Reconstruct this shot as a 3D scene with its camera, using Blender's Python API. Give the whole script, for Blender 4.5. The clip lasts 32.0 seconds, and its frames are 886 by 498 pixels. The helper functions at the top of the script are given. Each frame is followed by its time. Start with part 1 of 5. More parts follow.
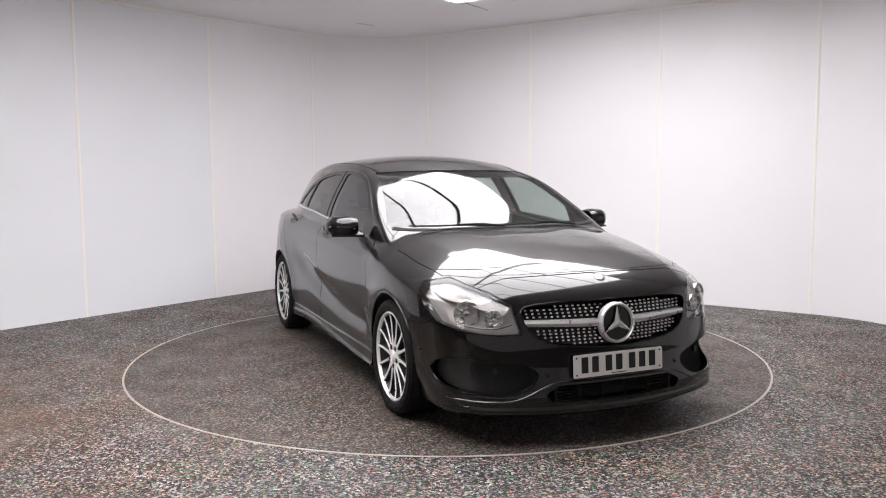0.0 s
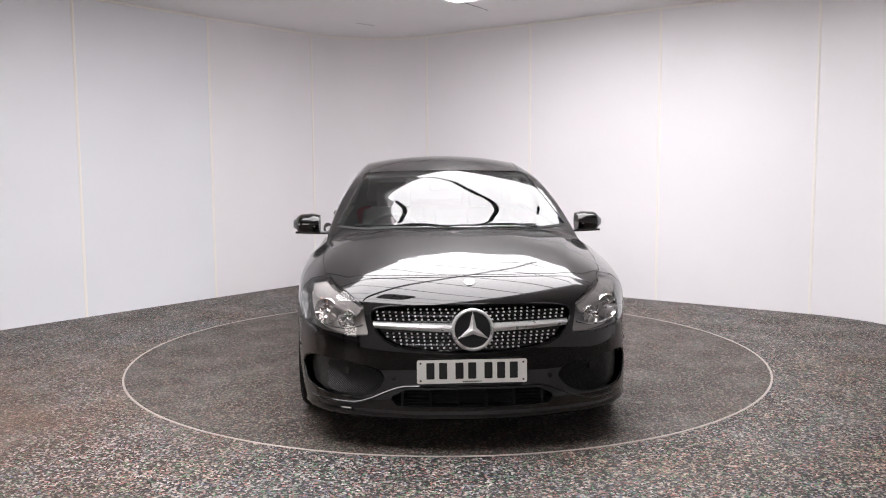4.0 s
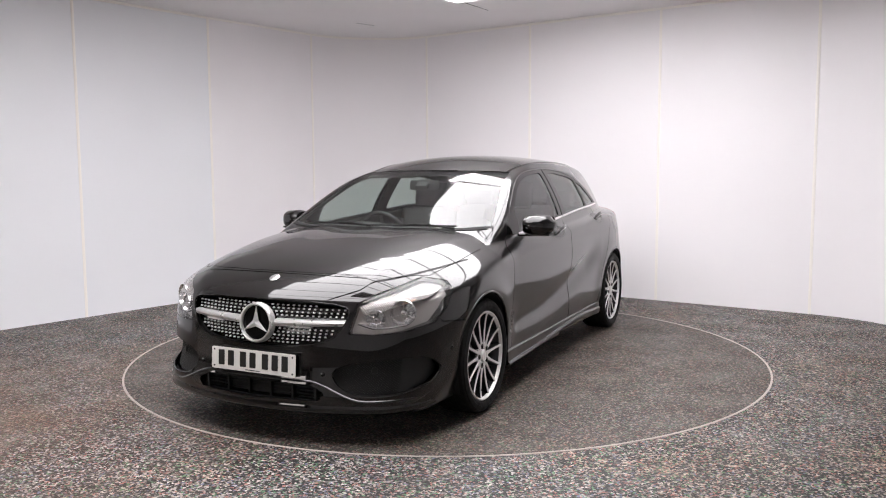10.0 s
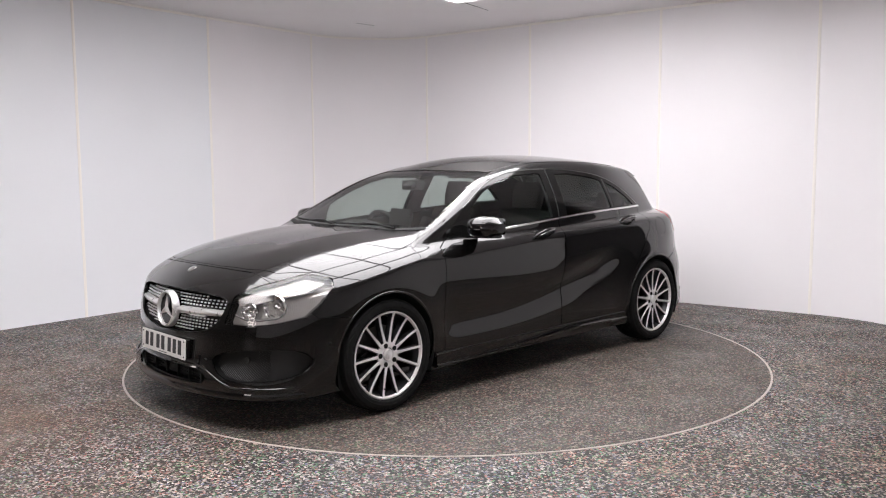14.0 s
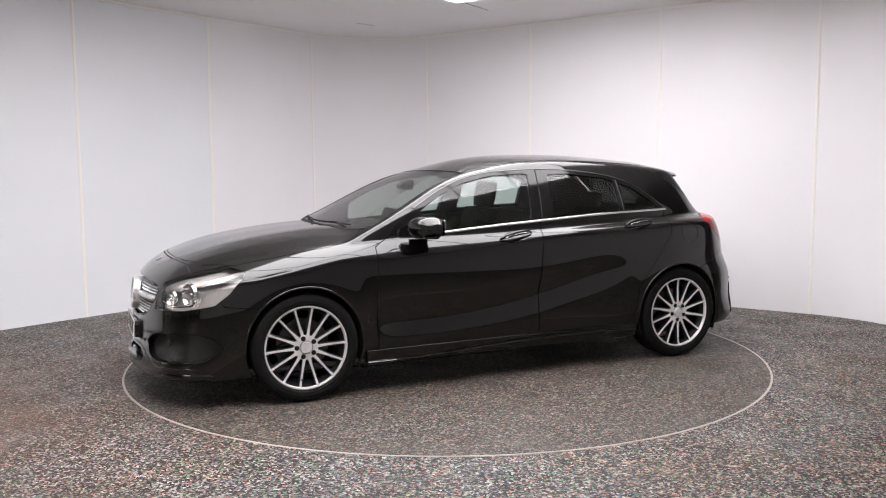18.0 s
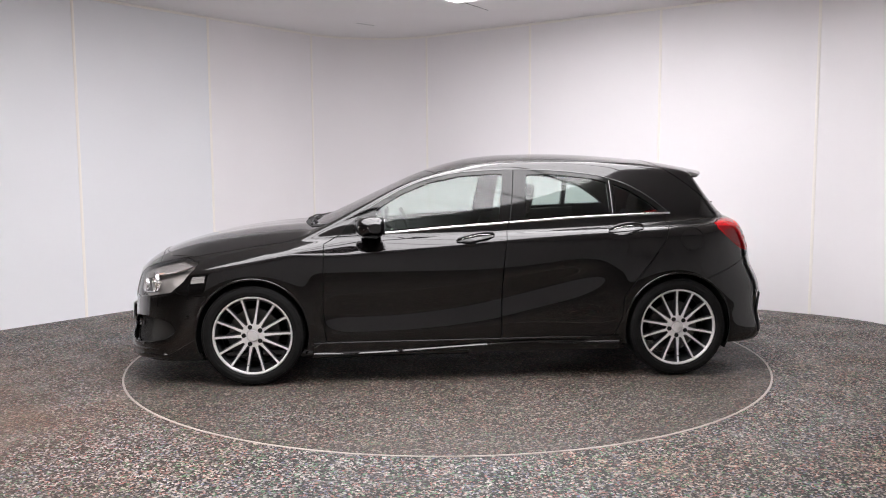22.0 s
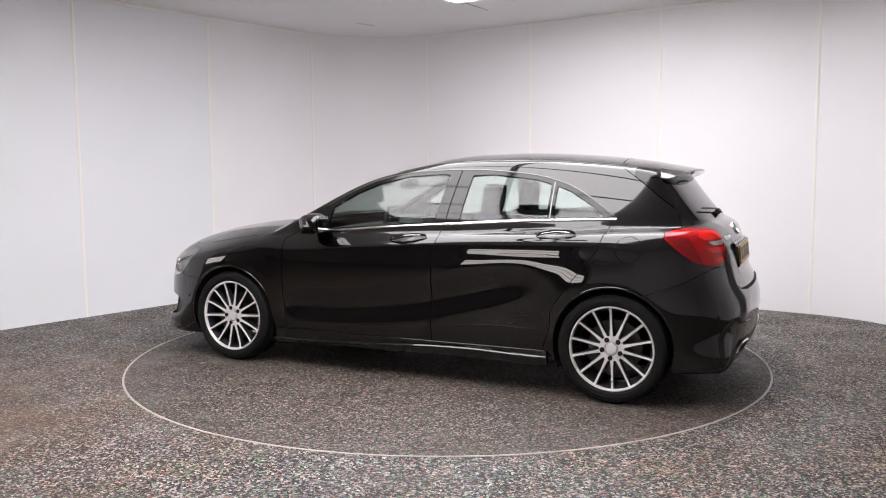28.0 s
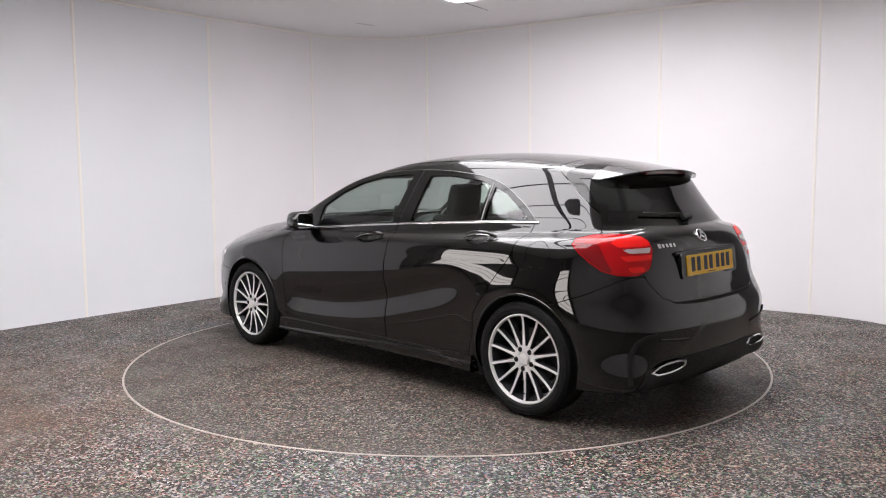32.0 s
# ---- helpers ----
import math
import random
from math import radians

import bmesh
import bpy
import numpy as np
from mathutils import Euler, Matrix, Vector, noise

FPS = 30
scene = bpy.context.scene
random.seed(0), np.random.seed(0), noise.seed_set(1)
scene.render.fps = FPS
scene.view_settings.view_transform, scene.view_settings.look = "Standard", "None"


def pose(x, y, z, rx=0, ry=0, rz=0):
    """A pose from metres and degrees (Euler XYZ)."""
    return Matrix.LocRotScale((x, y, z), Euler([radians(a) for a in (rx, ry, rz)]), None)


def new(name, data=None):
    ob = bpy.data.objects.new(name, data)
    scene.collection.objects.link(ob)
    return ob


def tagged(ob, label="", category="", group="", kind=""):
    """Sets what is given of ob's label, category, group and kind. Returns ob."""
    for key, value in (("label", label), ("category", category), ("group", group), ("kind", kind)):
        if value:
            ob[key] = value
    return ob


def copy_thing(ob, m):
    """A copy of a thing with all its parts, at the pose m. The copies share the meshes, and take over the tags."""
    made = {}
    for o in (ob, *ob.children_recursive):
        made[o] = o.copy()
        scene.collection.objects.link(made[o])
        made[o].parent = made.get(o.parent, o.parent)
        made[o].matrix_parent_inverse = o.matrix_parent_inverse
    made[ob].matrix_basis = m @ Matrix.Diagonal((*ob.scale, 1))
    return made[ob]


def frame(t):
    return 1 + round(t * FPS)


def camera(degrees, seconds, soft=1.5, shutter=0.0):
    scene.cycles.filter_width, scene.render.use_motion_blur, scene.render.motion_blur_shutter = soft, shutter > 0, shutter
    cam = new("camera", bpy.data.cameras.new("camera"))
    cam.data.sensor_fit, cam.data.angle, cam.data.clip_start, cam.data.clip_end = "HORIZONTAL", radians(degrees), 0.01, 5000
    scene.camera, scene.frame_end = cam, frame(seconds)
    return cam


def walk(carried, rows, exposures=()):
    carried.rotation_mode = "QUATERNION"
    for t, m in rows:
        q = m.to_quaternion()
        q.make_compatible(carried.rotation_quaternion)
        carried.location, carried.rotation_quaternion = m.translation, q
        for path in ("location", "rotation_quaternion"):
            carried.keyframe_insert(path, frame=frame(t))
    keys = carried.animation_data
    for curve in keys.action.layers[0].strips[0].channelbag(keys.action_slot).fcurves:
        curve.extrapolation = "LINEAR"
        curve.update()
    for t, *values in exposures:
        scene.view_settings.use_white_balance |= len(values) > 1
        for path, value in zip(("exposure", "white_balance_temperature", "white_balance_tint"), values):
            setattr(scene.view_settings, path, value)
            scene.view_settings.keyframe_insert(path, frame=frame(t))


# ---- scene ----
cam = camera(56.58, 32.0, soft=1.1)
EYE = (0.0, -5.964, 1.342)
CAM_POSE = pose(*EYE, 90 - 5.586, 0, 0.231) @ pose(0, 0, 0, 0, 0, -0.338)
walk(cam, [(0.0, CAM_POSE), (32.0, CAM_POSE)], exposures=[(0.0, 0.02), (32.0, 0.02)])

# ---------------------------------------------------------------- light
world = bpy.data.worlds.new("hall_air")
scene.world = world
world.use_nodes = True
world.node_tree.nodes["Background"].inputs[0].default_value = (0.9, 0.93, 1.0, 1)
world.node_tree.nodes["Background"].inputs[1].default_value = 0.02
CEILING_GLOW = 8.3

# ---------------------------------------------------------------- materials


def mat(name, color, rough=0.5, metal=0.0, coat=0.0, spec=0.5, emit=0.0, transmission=0.0, ior=1.45, alpha=1.0):
    m = bpy.data.materials.new(name)
    m.use_nodes = True
    b = m.node_tree.nodes["Principled BSDF"]
    b.inputs["Base Color"].default_value = (*color, 1)
    b.inputs["Roughness"].default_value = rough
    b.inputs["Metallic"].default_value = metal
    b.inputs["Coat Weight"].default_value = coat
    b.inputs["Coat Roughness"].default_value = 0.012
    b.inputs["Coat IOR"].default_value = 1.45
    b.inputs["Specular IOR Level"].default_value = spec
    b.inputs["Transmission Weight"].default_value = transmission
    b.inputs["IOR"].default_value = ior
    b.inputs["Alpha"].default_value = alpha
    if emit:
        b.inputs["Emission Color"].default_value = (*color, 1)
        b.inputs["Emission Strength"].default_value = emit
    return m


def node(m, kind, **ins):
    n = m.node_tree.nodes.new(kind)
    for k, v in ins.items():
        n.inputs[k.replace("_", " ")].default_value = v
    return n


def link(m, a, b):
    m.node_tree.links.new(a, b)


def bsdf(m):
    return m.node_tree.nodes["Principled BSDF"]


def ramp(m, src, stops):
    r = m.node_tree.nodes.new("ShaderNodeValToRGB")
    el = r.color_ramp.elements
    while len(el) < len(stops):
        el.new(0.5)
    for e, (p, c) in zip(el, stops):
        e.position, e.color = p, (*c, 1)
    link(m, src, r.inputs[0])
    return r.outputs[0]


def coords(m, scale=(1, 1, 1)):
    tc = m.node_tree.nodes.new("ShaderNodeTexCoord")
    mp = m.node_tree.nodes.new("ShaderNodeMapping")
    mp.inputs["Scale"].default_value = scale
    link(m, tc.outputs["Object"], mp.inputs["Vector"])
    return mp.outputs[0]


def bump(m, height, strength=0.2, distance=0.002):
    b = m.node_tree.nodes.new("ShaderNodeBump")
    b.inputs["Strength"].default_value = strength
    b.inputs["Distance"].default_value = distance
    link(m, height, b.inputs["Height"])
    link(m, b.outputs[0], bsdf(m).inputs["Normal"])


def rough_noise(m, scale, lo, hi):
    n = node(m, "ShaderNodeTexNoise", Scale=scale, Detail=4.0)
    link(m, coords(m), n.inputs["Vector"])
    r = m.node_tree.nodes.new("ShaderNodeMapRange")
    r.inputs["From Min"].default_value, r.inputs["From Max"].default_value = 0.3, 0.7
    r.inputs["To Min"].default_value, r.inputs["To Max"].default_value = lo, hi
    link(m, n.outputs[0], r.inputs[0])
    link(m, r.outputs[0], bsdf(m).inputs["Roughness"])
    return n.outputs[0]


def floor_material(name, worn):
    """Flecked quartz-and-resin flooring: fine chips of many tints, broad warm stains."""
    m = mat(name, (0.1, 0.1, 0.1), 0.6)
    co = coords(m)
    v = node(m, "ShaderNodeTexVoronoi", Scale=104.0)
    link(m, co, v.inputs["Vector"])
    sep = m.node_tree.nodes.new("ShaderNodeSeparateColor")
    link(m, v.outputs["Color"], sep.inputs[0])
    chips = ramp(m, sep.outputs[0], [(0.0, (0.005, 0.005, 0.006)), (0.36, (0.020, 0.018, 0.018)), (0.49, (0.135, 0.118, 0.110)), (0.60, (0.270, 0.112, 0.095)), (0.67, (0.078, 0.190, 0.100)),
                                     (0.74, (0.290, 0.265, 0.250)), (0.85, (0.115, 0.130, 0.210)), (0.90, (0.400, 0.375, 0.360))])
    chips.node.color_ramp.interpolation = "CONSTANT"
    big = node(m, "ShaderNodeTexNoise", Scale=1.1, Detail=4.0, Roughness=0.6)
    link(m, co, big.inputs["Vector"])
    stain = ramp(m, big.outputs[0], [(0.36, (0.95, 0.98, 1.02)), (0.52, (0.95, 0.91, 0.87)), (0.70, (0.98, 0.82, 0.68))] if worn else [(0.36, (0.72, 0.69, 0.66)), (0.54, (0.70, 0.63, 0.57)), (0.70, (0.68, 0.59, 0.51))])
    clump = node(m, "ShaderNodeTexVoronoi", Scale=46.0)
    link(m, co, clump.inputs["Vector"])
    csep = m.node_tree.nodes.new("ShaderNodeSeparateColor")
    link(m, clump.outputs["Color"], csep.inputs[0])
    tone = ramp(m, csep.outputs[1], [(0.0, (0.62, 0.62, 0.64)), (0.35, (0.92, 0.88, 0.86)), (0.55, (1.0, 1.06, 1.0)), (0.72, (1.18, 1.12, 1.08)), (0.9, (1.36, 1.30, 1.27))])
    tone.node.color_ramp.interpolation = "CONSTANT"
    toned = m.node_tree.nodes.new("ShaderNodeMix")
    toned.data_type, toned.blend_type = "RGBA", "MULTIPLY"
    toned.inputs[0].default_value = 1.0 if worn else 0.7
    link(m, chips, toned.inputs[6])
    link(m, tone, toned.inputs[7])
    mix = m.node_tree.nodes.new("ShaderNodeMix")
    mix.data_type, mix.blend_type = "RGBA", "MULTIPLY"
    mix.inputs[0].default_value = 1.0
    link(m, toned.outputs[2], mix.inputs[6])
    link(m, stain, mix.inputs[7])
    out = mix.outputs[2]
    film = m.node_tree.nodes.new("ShaderNodeMix")
    film.data_type = "RGBA"
    link(m, out, film.inputs[6])
    if worn:
        # rusty tyre tracks where cars are driven on
        gap_ = m.node_tree.nodes.new("ShaderNodeVectorMath")
        gap_.operation = "DISTANCE"
        gap_.inputs[1].default_value = (-3.0, -1.7, 0.0)
        link(m, co, gap_.inputs[0])
        sm = m.node_tree.nodes.new("ShaderNodeMapRange")
        for k_, v_ in (("From Min", 0.6), ("From Max", 2.3), ("To Min", 0.85), ("To Max", 0.0)):
            sm.inputs[k_].default_value = v_
        link(m, gap_.outputs["Value"], sm.inputs[0])
        mu = m.node_tree.nodes.new("ShaderNodeMath")
        mu.operation = "MULTIPLY"
        link(m, sm.outputs[0], mu.inputs[0])
        link(m, big.outputs[0], mu.inputs[1])
        link(m, mu.outputs[0], film.inputs[0])
        film.inputs[7].default_value = (0.120, 0.068, 0.042, 1)
    else:
        # trodden film of dust that dulls the chips
        film.inputs[0].default_value = 0.30
        film.inputs[7].default_value = (0.068, 0.054, 0.044, 1)
    link(m, film.outputs[2], bsdf(m).inputs["Base Color"])
    bump(m, v.outputs["Distance"], 0.35, 0.003)
    rough_noise(m, 3.0, 0.45, 0.7)
    return m


def wall_material(name, color):
    m = mat(name, color, 0.45)
    co = coords(m)
    n = node(m, "ShaderNodeTexNoise", Scale=0.8, Detail=5.0)
    link(m, co, n.inputs["Vector"])
    c = ramp(m, n.outputs[0], [(0.3, tuple(x * 0.965 for x in color)), (0.7, color)])
    link(m, c, bsdf(m).inputs["Base Color"])
    rough_noise(m, 2.0, 0.35, 0.55)
    n2 = node(m, "ShaderNodeTexNoise", Scale=220.0, Detail=2.0)
    link(m, co, n2.inputs["Vector"])
    bump(m, n2.outputs[0], 0.05, 0.001)
    return m


M_FLOOR = floor_material("flecked_resin_floor", True)
M_DISC = floor_material("flecked_resin_disc", False)
M_WALL = wall_material("white_wall_panel", (0.925, 0.903, 0.922))
# left boards: the bluish cast of cooler light is put into the white
M_WALLCOOLLIT = wall_material("cool_white_wall_panel", (0.875, 0.886, 0.918))
M_TRIM = mat("joint_strip", (0.96, 0.93, 0.89), 0.4)
M_CEIL = wall_material("white_ceiling_paint", (0.945, 0.928, 0.938))
M_STEEL = mat("worn_light_edging", (0.52, 0.47, 0.43), 0.4, 0.25)
rough_noise(M_STEEL, 30, 0.25, 0.5)
M_GLOW = mat("lit_diffuser", (0.99, 0.96, 0.985), 0.5, emit=CEILING_GLOW)
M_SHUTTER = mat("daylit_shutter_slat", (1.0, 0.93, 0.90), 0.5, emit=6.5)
# glow of the fill lamps added in the hall
M_FILLTUBE = mat("hall_fill_tube", (1.0, 0.95, 0.90), 0.5, emit=14.0)
M_WALLBACK = wall_material("dull_white_wall_panel", (0.66, 0.65, 0.65))
M_DARKHALL = wall_material("grey_hall_wall", (0.45, 0.43, 0.42))
M_RIB = mat("dark_rib", (0.03, 0.03, 0.03), 0.5)

M_PAINT = mat("black_metallic_paint", (0.022, 0.0195, 0.021), 0.36, 0.85, 1.0, 0.2)
bsdf(M_PAINT).inputs["Coat IOR"].default_value = 1.58
n_ = node(M_PAINT, "ShaderNodeTexNoise", Scale=900.0, Detail=1.0)
link(M_PAINT, coords(M_PAINT), n_.inputs["Vector"])
link(M_PAINT, ramp(M_PAINT, n_.outputs[0], [(0.35, (0.0018, 0.0015, 0.0016)), (0.7, (0.0070, 0.0060, 0.0064))]), bsdf(M_PAINT).inputs["Base Color"])
M_PIANO = mat("gloss_black_plastic", (0.004, 0.004, 0.004), 0.08)
M_PLASTIC = mat("matt_black_plastic", (0.012, 0.012, 0.012), 0.45)
rough_noise(M_PLASTIC, 60, 0.38, 0.55)
M_LINER = mat("black_liner", (0.006, 0.006, 0.006), 0.8)
M_CHROME = mat("chrome", (0.82, 0.82, 0.82), 0.08, 1.0)
M_SILVER = mat("silver_paint", (0.66, 0.65, 0.65), 0.3, 0.55)
rough_noise(M_SILVER, 25, 0.26, 0.36)
M_SATIN = mat("satin_silver", (0.62, 0.61, 0.61), 0.28, 1.0)
rough_noise(M_SATIN, 25, 0.22, 0.34)
M_RIMCUT = mat("machined_alloy", (0.80, 0.785, 0.78), 0.34, 0.35)
rough_noise(M_RIMCUT, 40, 0.34, 0.46)
M_RIMDARK = mat("grey_painted_alloy", (0.028, 0.028, 0.031), 0.30, 0.3)
M_TYRE = mat("tyre_rubber", (0.010, 0.010, 0.010), 0.62, spec=0.15)
rough_noise(M_TYRE, 40, 0.5, 0.75)
M_DISCBRAKE = mat("brake_iron", (0.12, 0.115, 0.11), 0.35, 1.0)
M_DARKSATIN = mat("dark_satin_strip", (0.16, 0.16, 0.16), 0.3, 1.0)
M_RED = mat("red_lens", (0.36, 0.004, 0.006), 0.08, 0.0, 0.0, 0.4)
M_REDDEEP = mat("red_reflector", (0.70, 0.012, 0.010), 0.16, 0.0, 0.0, 0.4)
M_REDDARK = mat("dark_red_lens", (0.11, 0.006, 0.006), 0.06, 0.0, 1.0)
M_AMBER = mat("amber_lens", (0.62, 0.40, 0.30), 0.15)
M_STUD = mat("bright_stud", (0.80, 0.80, 0.81), 0.3, 0.35)
M_PLATEW = mat("white_plate", (0.78, 0.77, 0.74), 0.3)
M_PLATEY = mat("yellow_plate", (0.90, 0.53, 0.015), 0.3)
M_INK = mat("plate_ink", (0.012, 0.012, 0.012), 0.4)
M_SEAT = mat("black_upholstery", (0.018, 0.017, 0.017), 0.75)
rough_noise(M_SEAT, 120, 0.65, 0.85)
M_DASH = mat("dark_grey_trim", (0.022, 0.022, 0.022), 0.55)
M_BEIGE = mat("grey_headlining", (0.09, 0.088, 0.085), 0.85)
M_HEADSILVER = mat("lamp_silver", (0.54, 0.515, 0.50), 0.28, 0.5)
w_ = node(M_HEADSILVER, "ShaderNodeTexWave", Scale=34.0)
link(M_HEADSILVER, coords(M_HEADSILVER), w_.inputs["Vector"])
bump(M_HEADSILVER, w_.outputs["Fac"], 0.30, 0.003)
M_FLUTED = mat("fluted_lens", (0.42, 0.40, 0.39), 0.24, 0.6)
w_ = node(M_FLUTED, "ShaderNodeTexWave", Scale=60.0)
link(M_FLUTED, coords(M_FLUTED), w_.inputs["Vector"])
bump(M_FLUTED, w_.outputs["Fac"], 0.5, 0.004)
M_MIRROR = mat("mirror_glass", (0.55, 0.57, 0.58), 0.01, 1.0)
M_CLEARGREY = mat("clear_grey_lens", (0.42, 0.34, 0.34), 0.08, 0.0, 1.0)
M_REDMID = mat("deep_red_lens", (0.17, 0.003, 0.005), 0.06, 0.0, 0.0, 0.5)
M_SCREEN = mat("navigation_screen", (0.01, 0.01, 0.012), 0.1)


def glass_material(name, tint, rough=0.0):
    """Thin pane: clear with a tint, reflecting by its angle."""
    m = bpy.data.materials.new(name)
    m.use_nodes = True
    nt = m.node_tree
    nt.nodes.clear()
    out = nt.nodes.new("ShaderNodeOutputMaterial")
    mix = nt.nodes.new("ShaderNodeMixShader")
    tr = nt.nodes.new("ShaderNodeBsdfTransparent")
    gl = nt.nodes.new("ShaderNodeBsdfGlossy")
    lw = nt.nodes.new("ShaderNodeLayerWeight")
    lw.inputs["Blend"].default_value = 0.5
    pw = nt.nodes.new("ShaderNodeMath")
    pw.operation = "POWER"
    pw.inputs[1].default_value = 4.0
    nt.links.new(lw.outputs["Facing"], pw.inputs[0])
    fr = nt.nodes.new("ShaderNodeMath")
    fr.operation = "MULTIPLY_ADD"
    fr.inputs[1].default_value, fr.inputs[2].default_value = 0.92, 0.056
    nt.links.new(pw.outputs[0], fr.inputs[0])
    tr.inputs[0].default_value = (*tint, 1)
    gl.inputs["Roughness"].default_value = rough
    nt.links.new(fr.outputs[0], mix.inputs[0])
    nt.links.new(tr.outputs[0], mix.inputs[1])
    nt.links.new(gl.outputs[0], mix.inputs[2])
    nt.links.new(mix.outputs[0], out.inputs[0])
    return m


M_SCREENGLASS = glass_material("windscreen_glass", (0.74, 0.80, 0.77))
M_SIDEGLASS = glass_material("side_glass", (0.68, 0.775, 0.735))
M_REARGLASS = glass_material("privacy_glass", (0.028, 0.030, 0.029))
M_LENS = glass_material("clear_lens", (0.93, 0.93, 0.93))

# ---------------------------------------------------------------- mesh helpers


def part(name, bm, material, parent=None, label="", smooth=None):
    """Links a bmesh as one mesh object under a thing or a part."""
    me = bpy.data.meshes.new(name)
    bmesh.ops.recalc_face_normals(bm, faces=bm.faces)
    bm.to_mesh(me)
    bm.free()
    me.materials.append(material)
    if smooth is not None:
        me.shade_smooth()
        me.set_sharp_from_angle(angle=radians(smooth))
    ob = new(name, me)
    if parent is not None:
        ob.parent = parent
    if label:
        tagged(ob, label)
    return ob


def raw(name, verts, faces, material, parent=None, label="", normals=None):
    me = bpy.data.meshes.new(name)
    me.from_pydata([tuple(v) for v in verts], [], [tuple(int(i) for i in f) for f in faces])
    me.materials.append(material)
    me.shade_smooth()
    if normals is not None:
        me.normals_split_custom_set_from_vertices([tuple(n) for n in normals])
    ob = new(name, me)
    if parent is not None:
        ob.parent = parent
    if label:
        tagged(ob, label)
    return ob


def box(bm, x0, x1, y0, y1, z0, z1, m=None, bevel=0.0):
    r = bmesh.ops.create_cube(bm, size=1.0)
    vs = r["verts"]
    bmesh.ops.scale(bm, verts=vs, vec=(x1 - x0, y1 - y0, z1 - z0))
    bmesh.ops.translate(bm, verts=vs, vec=((x0 + x1) / 2, (y0 + y1) / 2, (z0 + z1) / 2))
    if bevel:
        es = list({e for v in vs for e in v.link_edges})
        g = bmesh.ops.bevel(bm, geom=es, offset=bevel, segments=2, profile=0.7, affect="EDGES")
        vs = list({v for v in g["verts"]} | {v for v in vs if v.is_valid})
        seen = set(vs)
        stack = list(vs)
        while stack:
            for e in stack.pop().link_edges:
                for v in e.verts:
                    if v not in seen:
                        seen.add(v)
                        stack.append(v)
        vs = list(seen)
    if m is not None:
        bmesh.ops.transform(bm, matrix=m, verts=vs)
    return vs


def lathe(bm, prof, n=48, m=None):
    """Turns a list of (radius, height) about the z axis."""
    rings = []
    for r, h in prof:
        rings.append([bm.verts.new((r * math.cos(2 * math.pi * i / n), r * math.sin(2 * math.pi * i / n), h)) for i in range(n)])
    for a, b in zip(rings, rings[1:]):
        for i in range(n):
            bm.faces.new((a[i], a[(i + 1) % n], b[(i + 1) % n], b[i]))
    vs = [v for r in rings for v in r]
    if m is not None:
        bmesh.ops.transform(bm, matrix=m, verts=vs)
    return rings


def tube(bm, pts, r, n=8, closed=False):
    """A round bar along points."""
    pts = [Vector(p) for p in pts]
    rings = []
    k = len(pts)
    for i, p in enumerate(pts):
        a = pts[(i - 1) % k] if closed or i else p
        b = pts[(i + 1) % k] if closed or i < k - 1 else p
        d = (b - a).normalized()
        q = d.to_track_quat("Z", "Y")
        rr = r(i / (k - 1)) if callable(r) else r
        rings.append([bm.verts.new(p + q @ Vector((rr * math.cos(2 * math.pi * j / n), rr * math.sin(2 * math.pi * j / n), 0))) for j in range(n)])
    pairs = list(zip(rings, rings[1:])) + ([(rings[-1], rings[0])] if closed else [])
    for a, b in pairs:
        for j in range(n):
            bm.faces.new((a[j], a[(j + 1) % n], b[(j + 1) % n], b[j]))
    if not closed:
        bm.faces.new(rings[0][::-1])
        bm.faces.new(rings[-1])


def prism(bm, poly, h0, h1, m=None):
    """A flat outline of (x, y) given a thickness along z."""
    a = [bm.verts.new((x, y, h0)) for x, y in poly]
    b = [bm.verts.new((x, y, h1)) for x, y in poly]
    n = len(poly)
    bm.faces.new(a[::-1])
    bm.faces.new(b)
    for i in range(n):
        bm.faces.new((a[i], a[(i + 1) % n], b[(i + 1) % n], b[i]))
    if m is not None:
        bmesh.ops.transform(bm, matrix=m, verts=a + b)


def loft(bm, rings, cap=True):
    vr = [[bm.verts.new(p) for p in r] for r in rings]
    n = len(vr[0])
    for a, b in zip(vr, vr[1:]):
        for i in range(n):
            bm.faces.new((a[i], a[(i + 1) % n], b[(i + 1) % n], b[i]))
    if cap:
        bm.faces.new(vr[0][::-1])
        bm.faces.new(vr[-1])
    return vr


def rounded(hx, hy, r, n=5):
    """A rounded rectangle outline."""
    out = []
    for cx, cy, a0 in ((hx - r, hy - r, 0), (-hx + r, hy - r, 90), (-hx + r, -hy + r, 180), (hx - r, -hy + r, 270)):
        for i in range(n):
            a = radians(a0 + 90 * i / (n - 1))
            out.append((cx + r * math.cos(a), cy + r * math.sin(a)))
    return out


# ---------------------------------------------------------------- the studio
ROOM_H = 2.90


def structure(ob, label=""):
    return tagged(ob, label, kind="structure")


def arc_pts(a, ha, b, hb, n=10):
    """Points of a smooth bend from a to b with headings in degrees."""
    a, b = Vector(a), Vector(b)
    L = (b - a).length
    ta, tb = Vector((math.cos(radians(ha)), math.sin(radians(ha)))) * L, Vector((math.cos(radians(hb)), math.sin(radians(hb)))) * L
    out = []
    for i in range(n + 1):
        s = i / n
        out.append(tuple((2 * s**3 - 3 * s**2 + 1) * a + (s**3 - 2 * s**2 + s) * ta + (-2 * s**3 + 3 * s**2) * b + (s**3 - s**2) * tb))
    return out


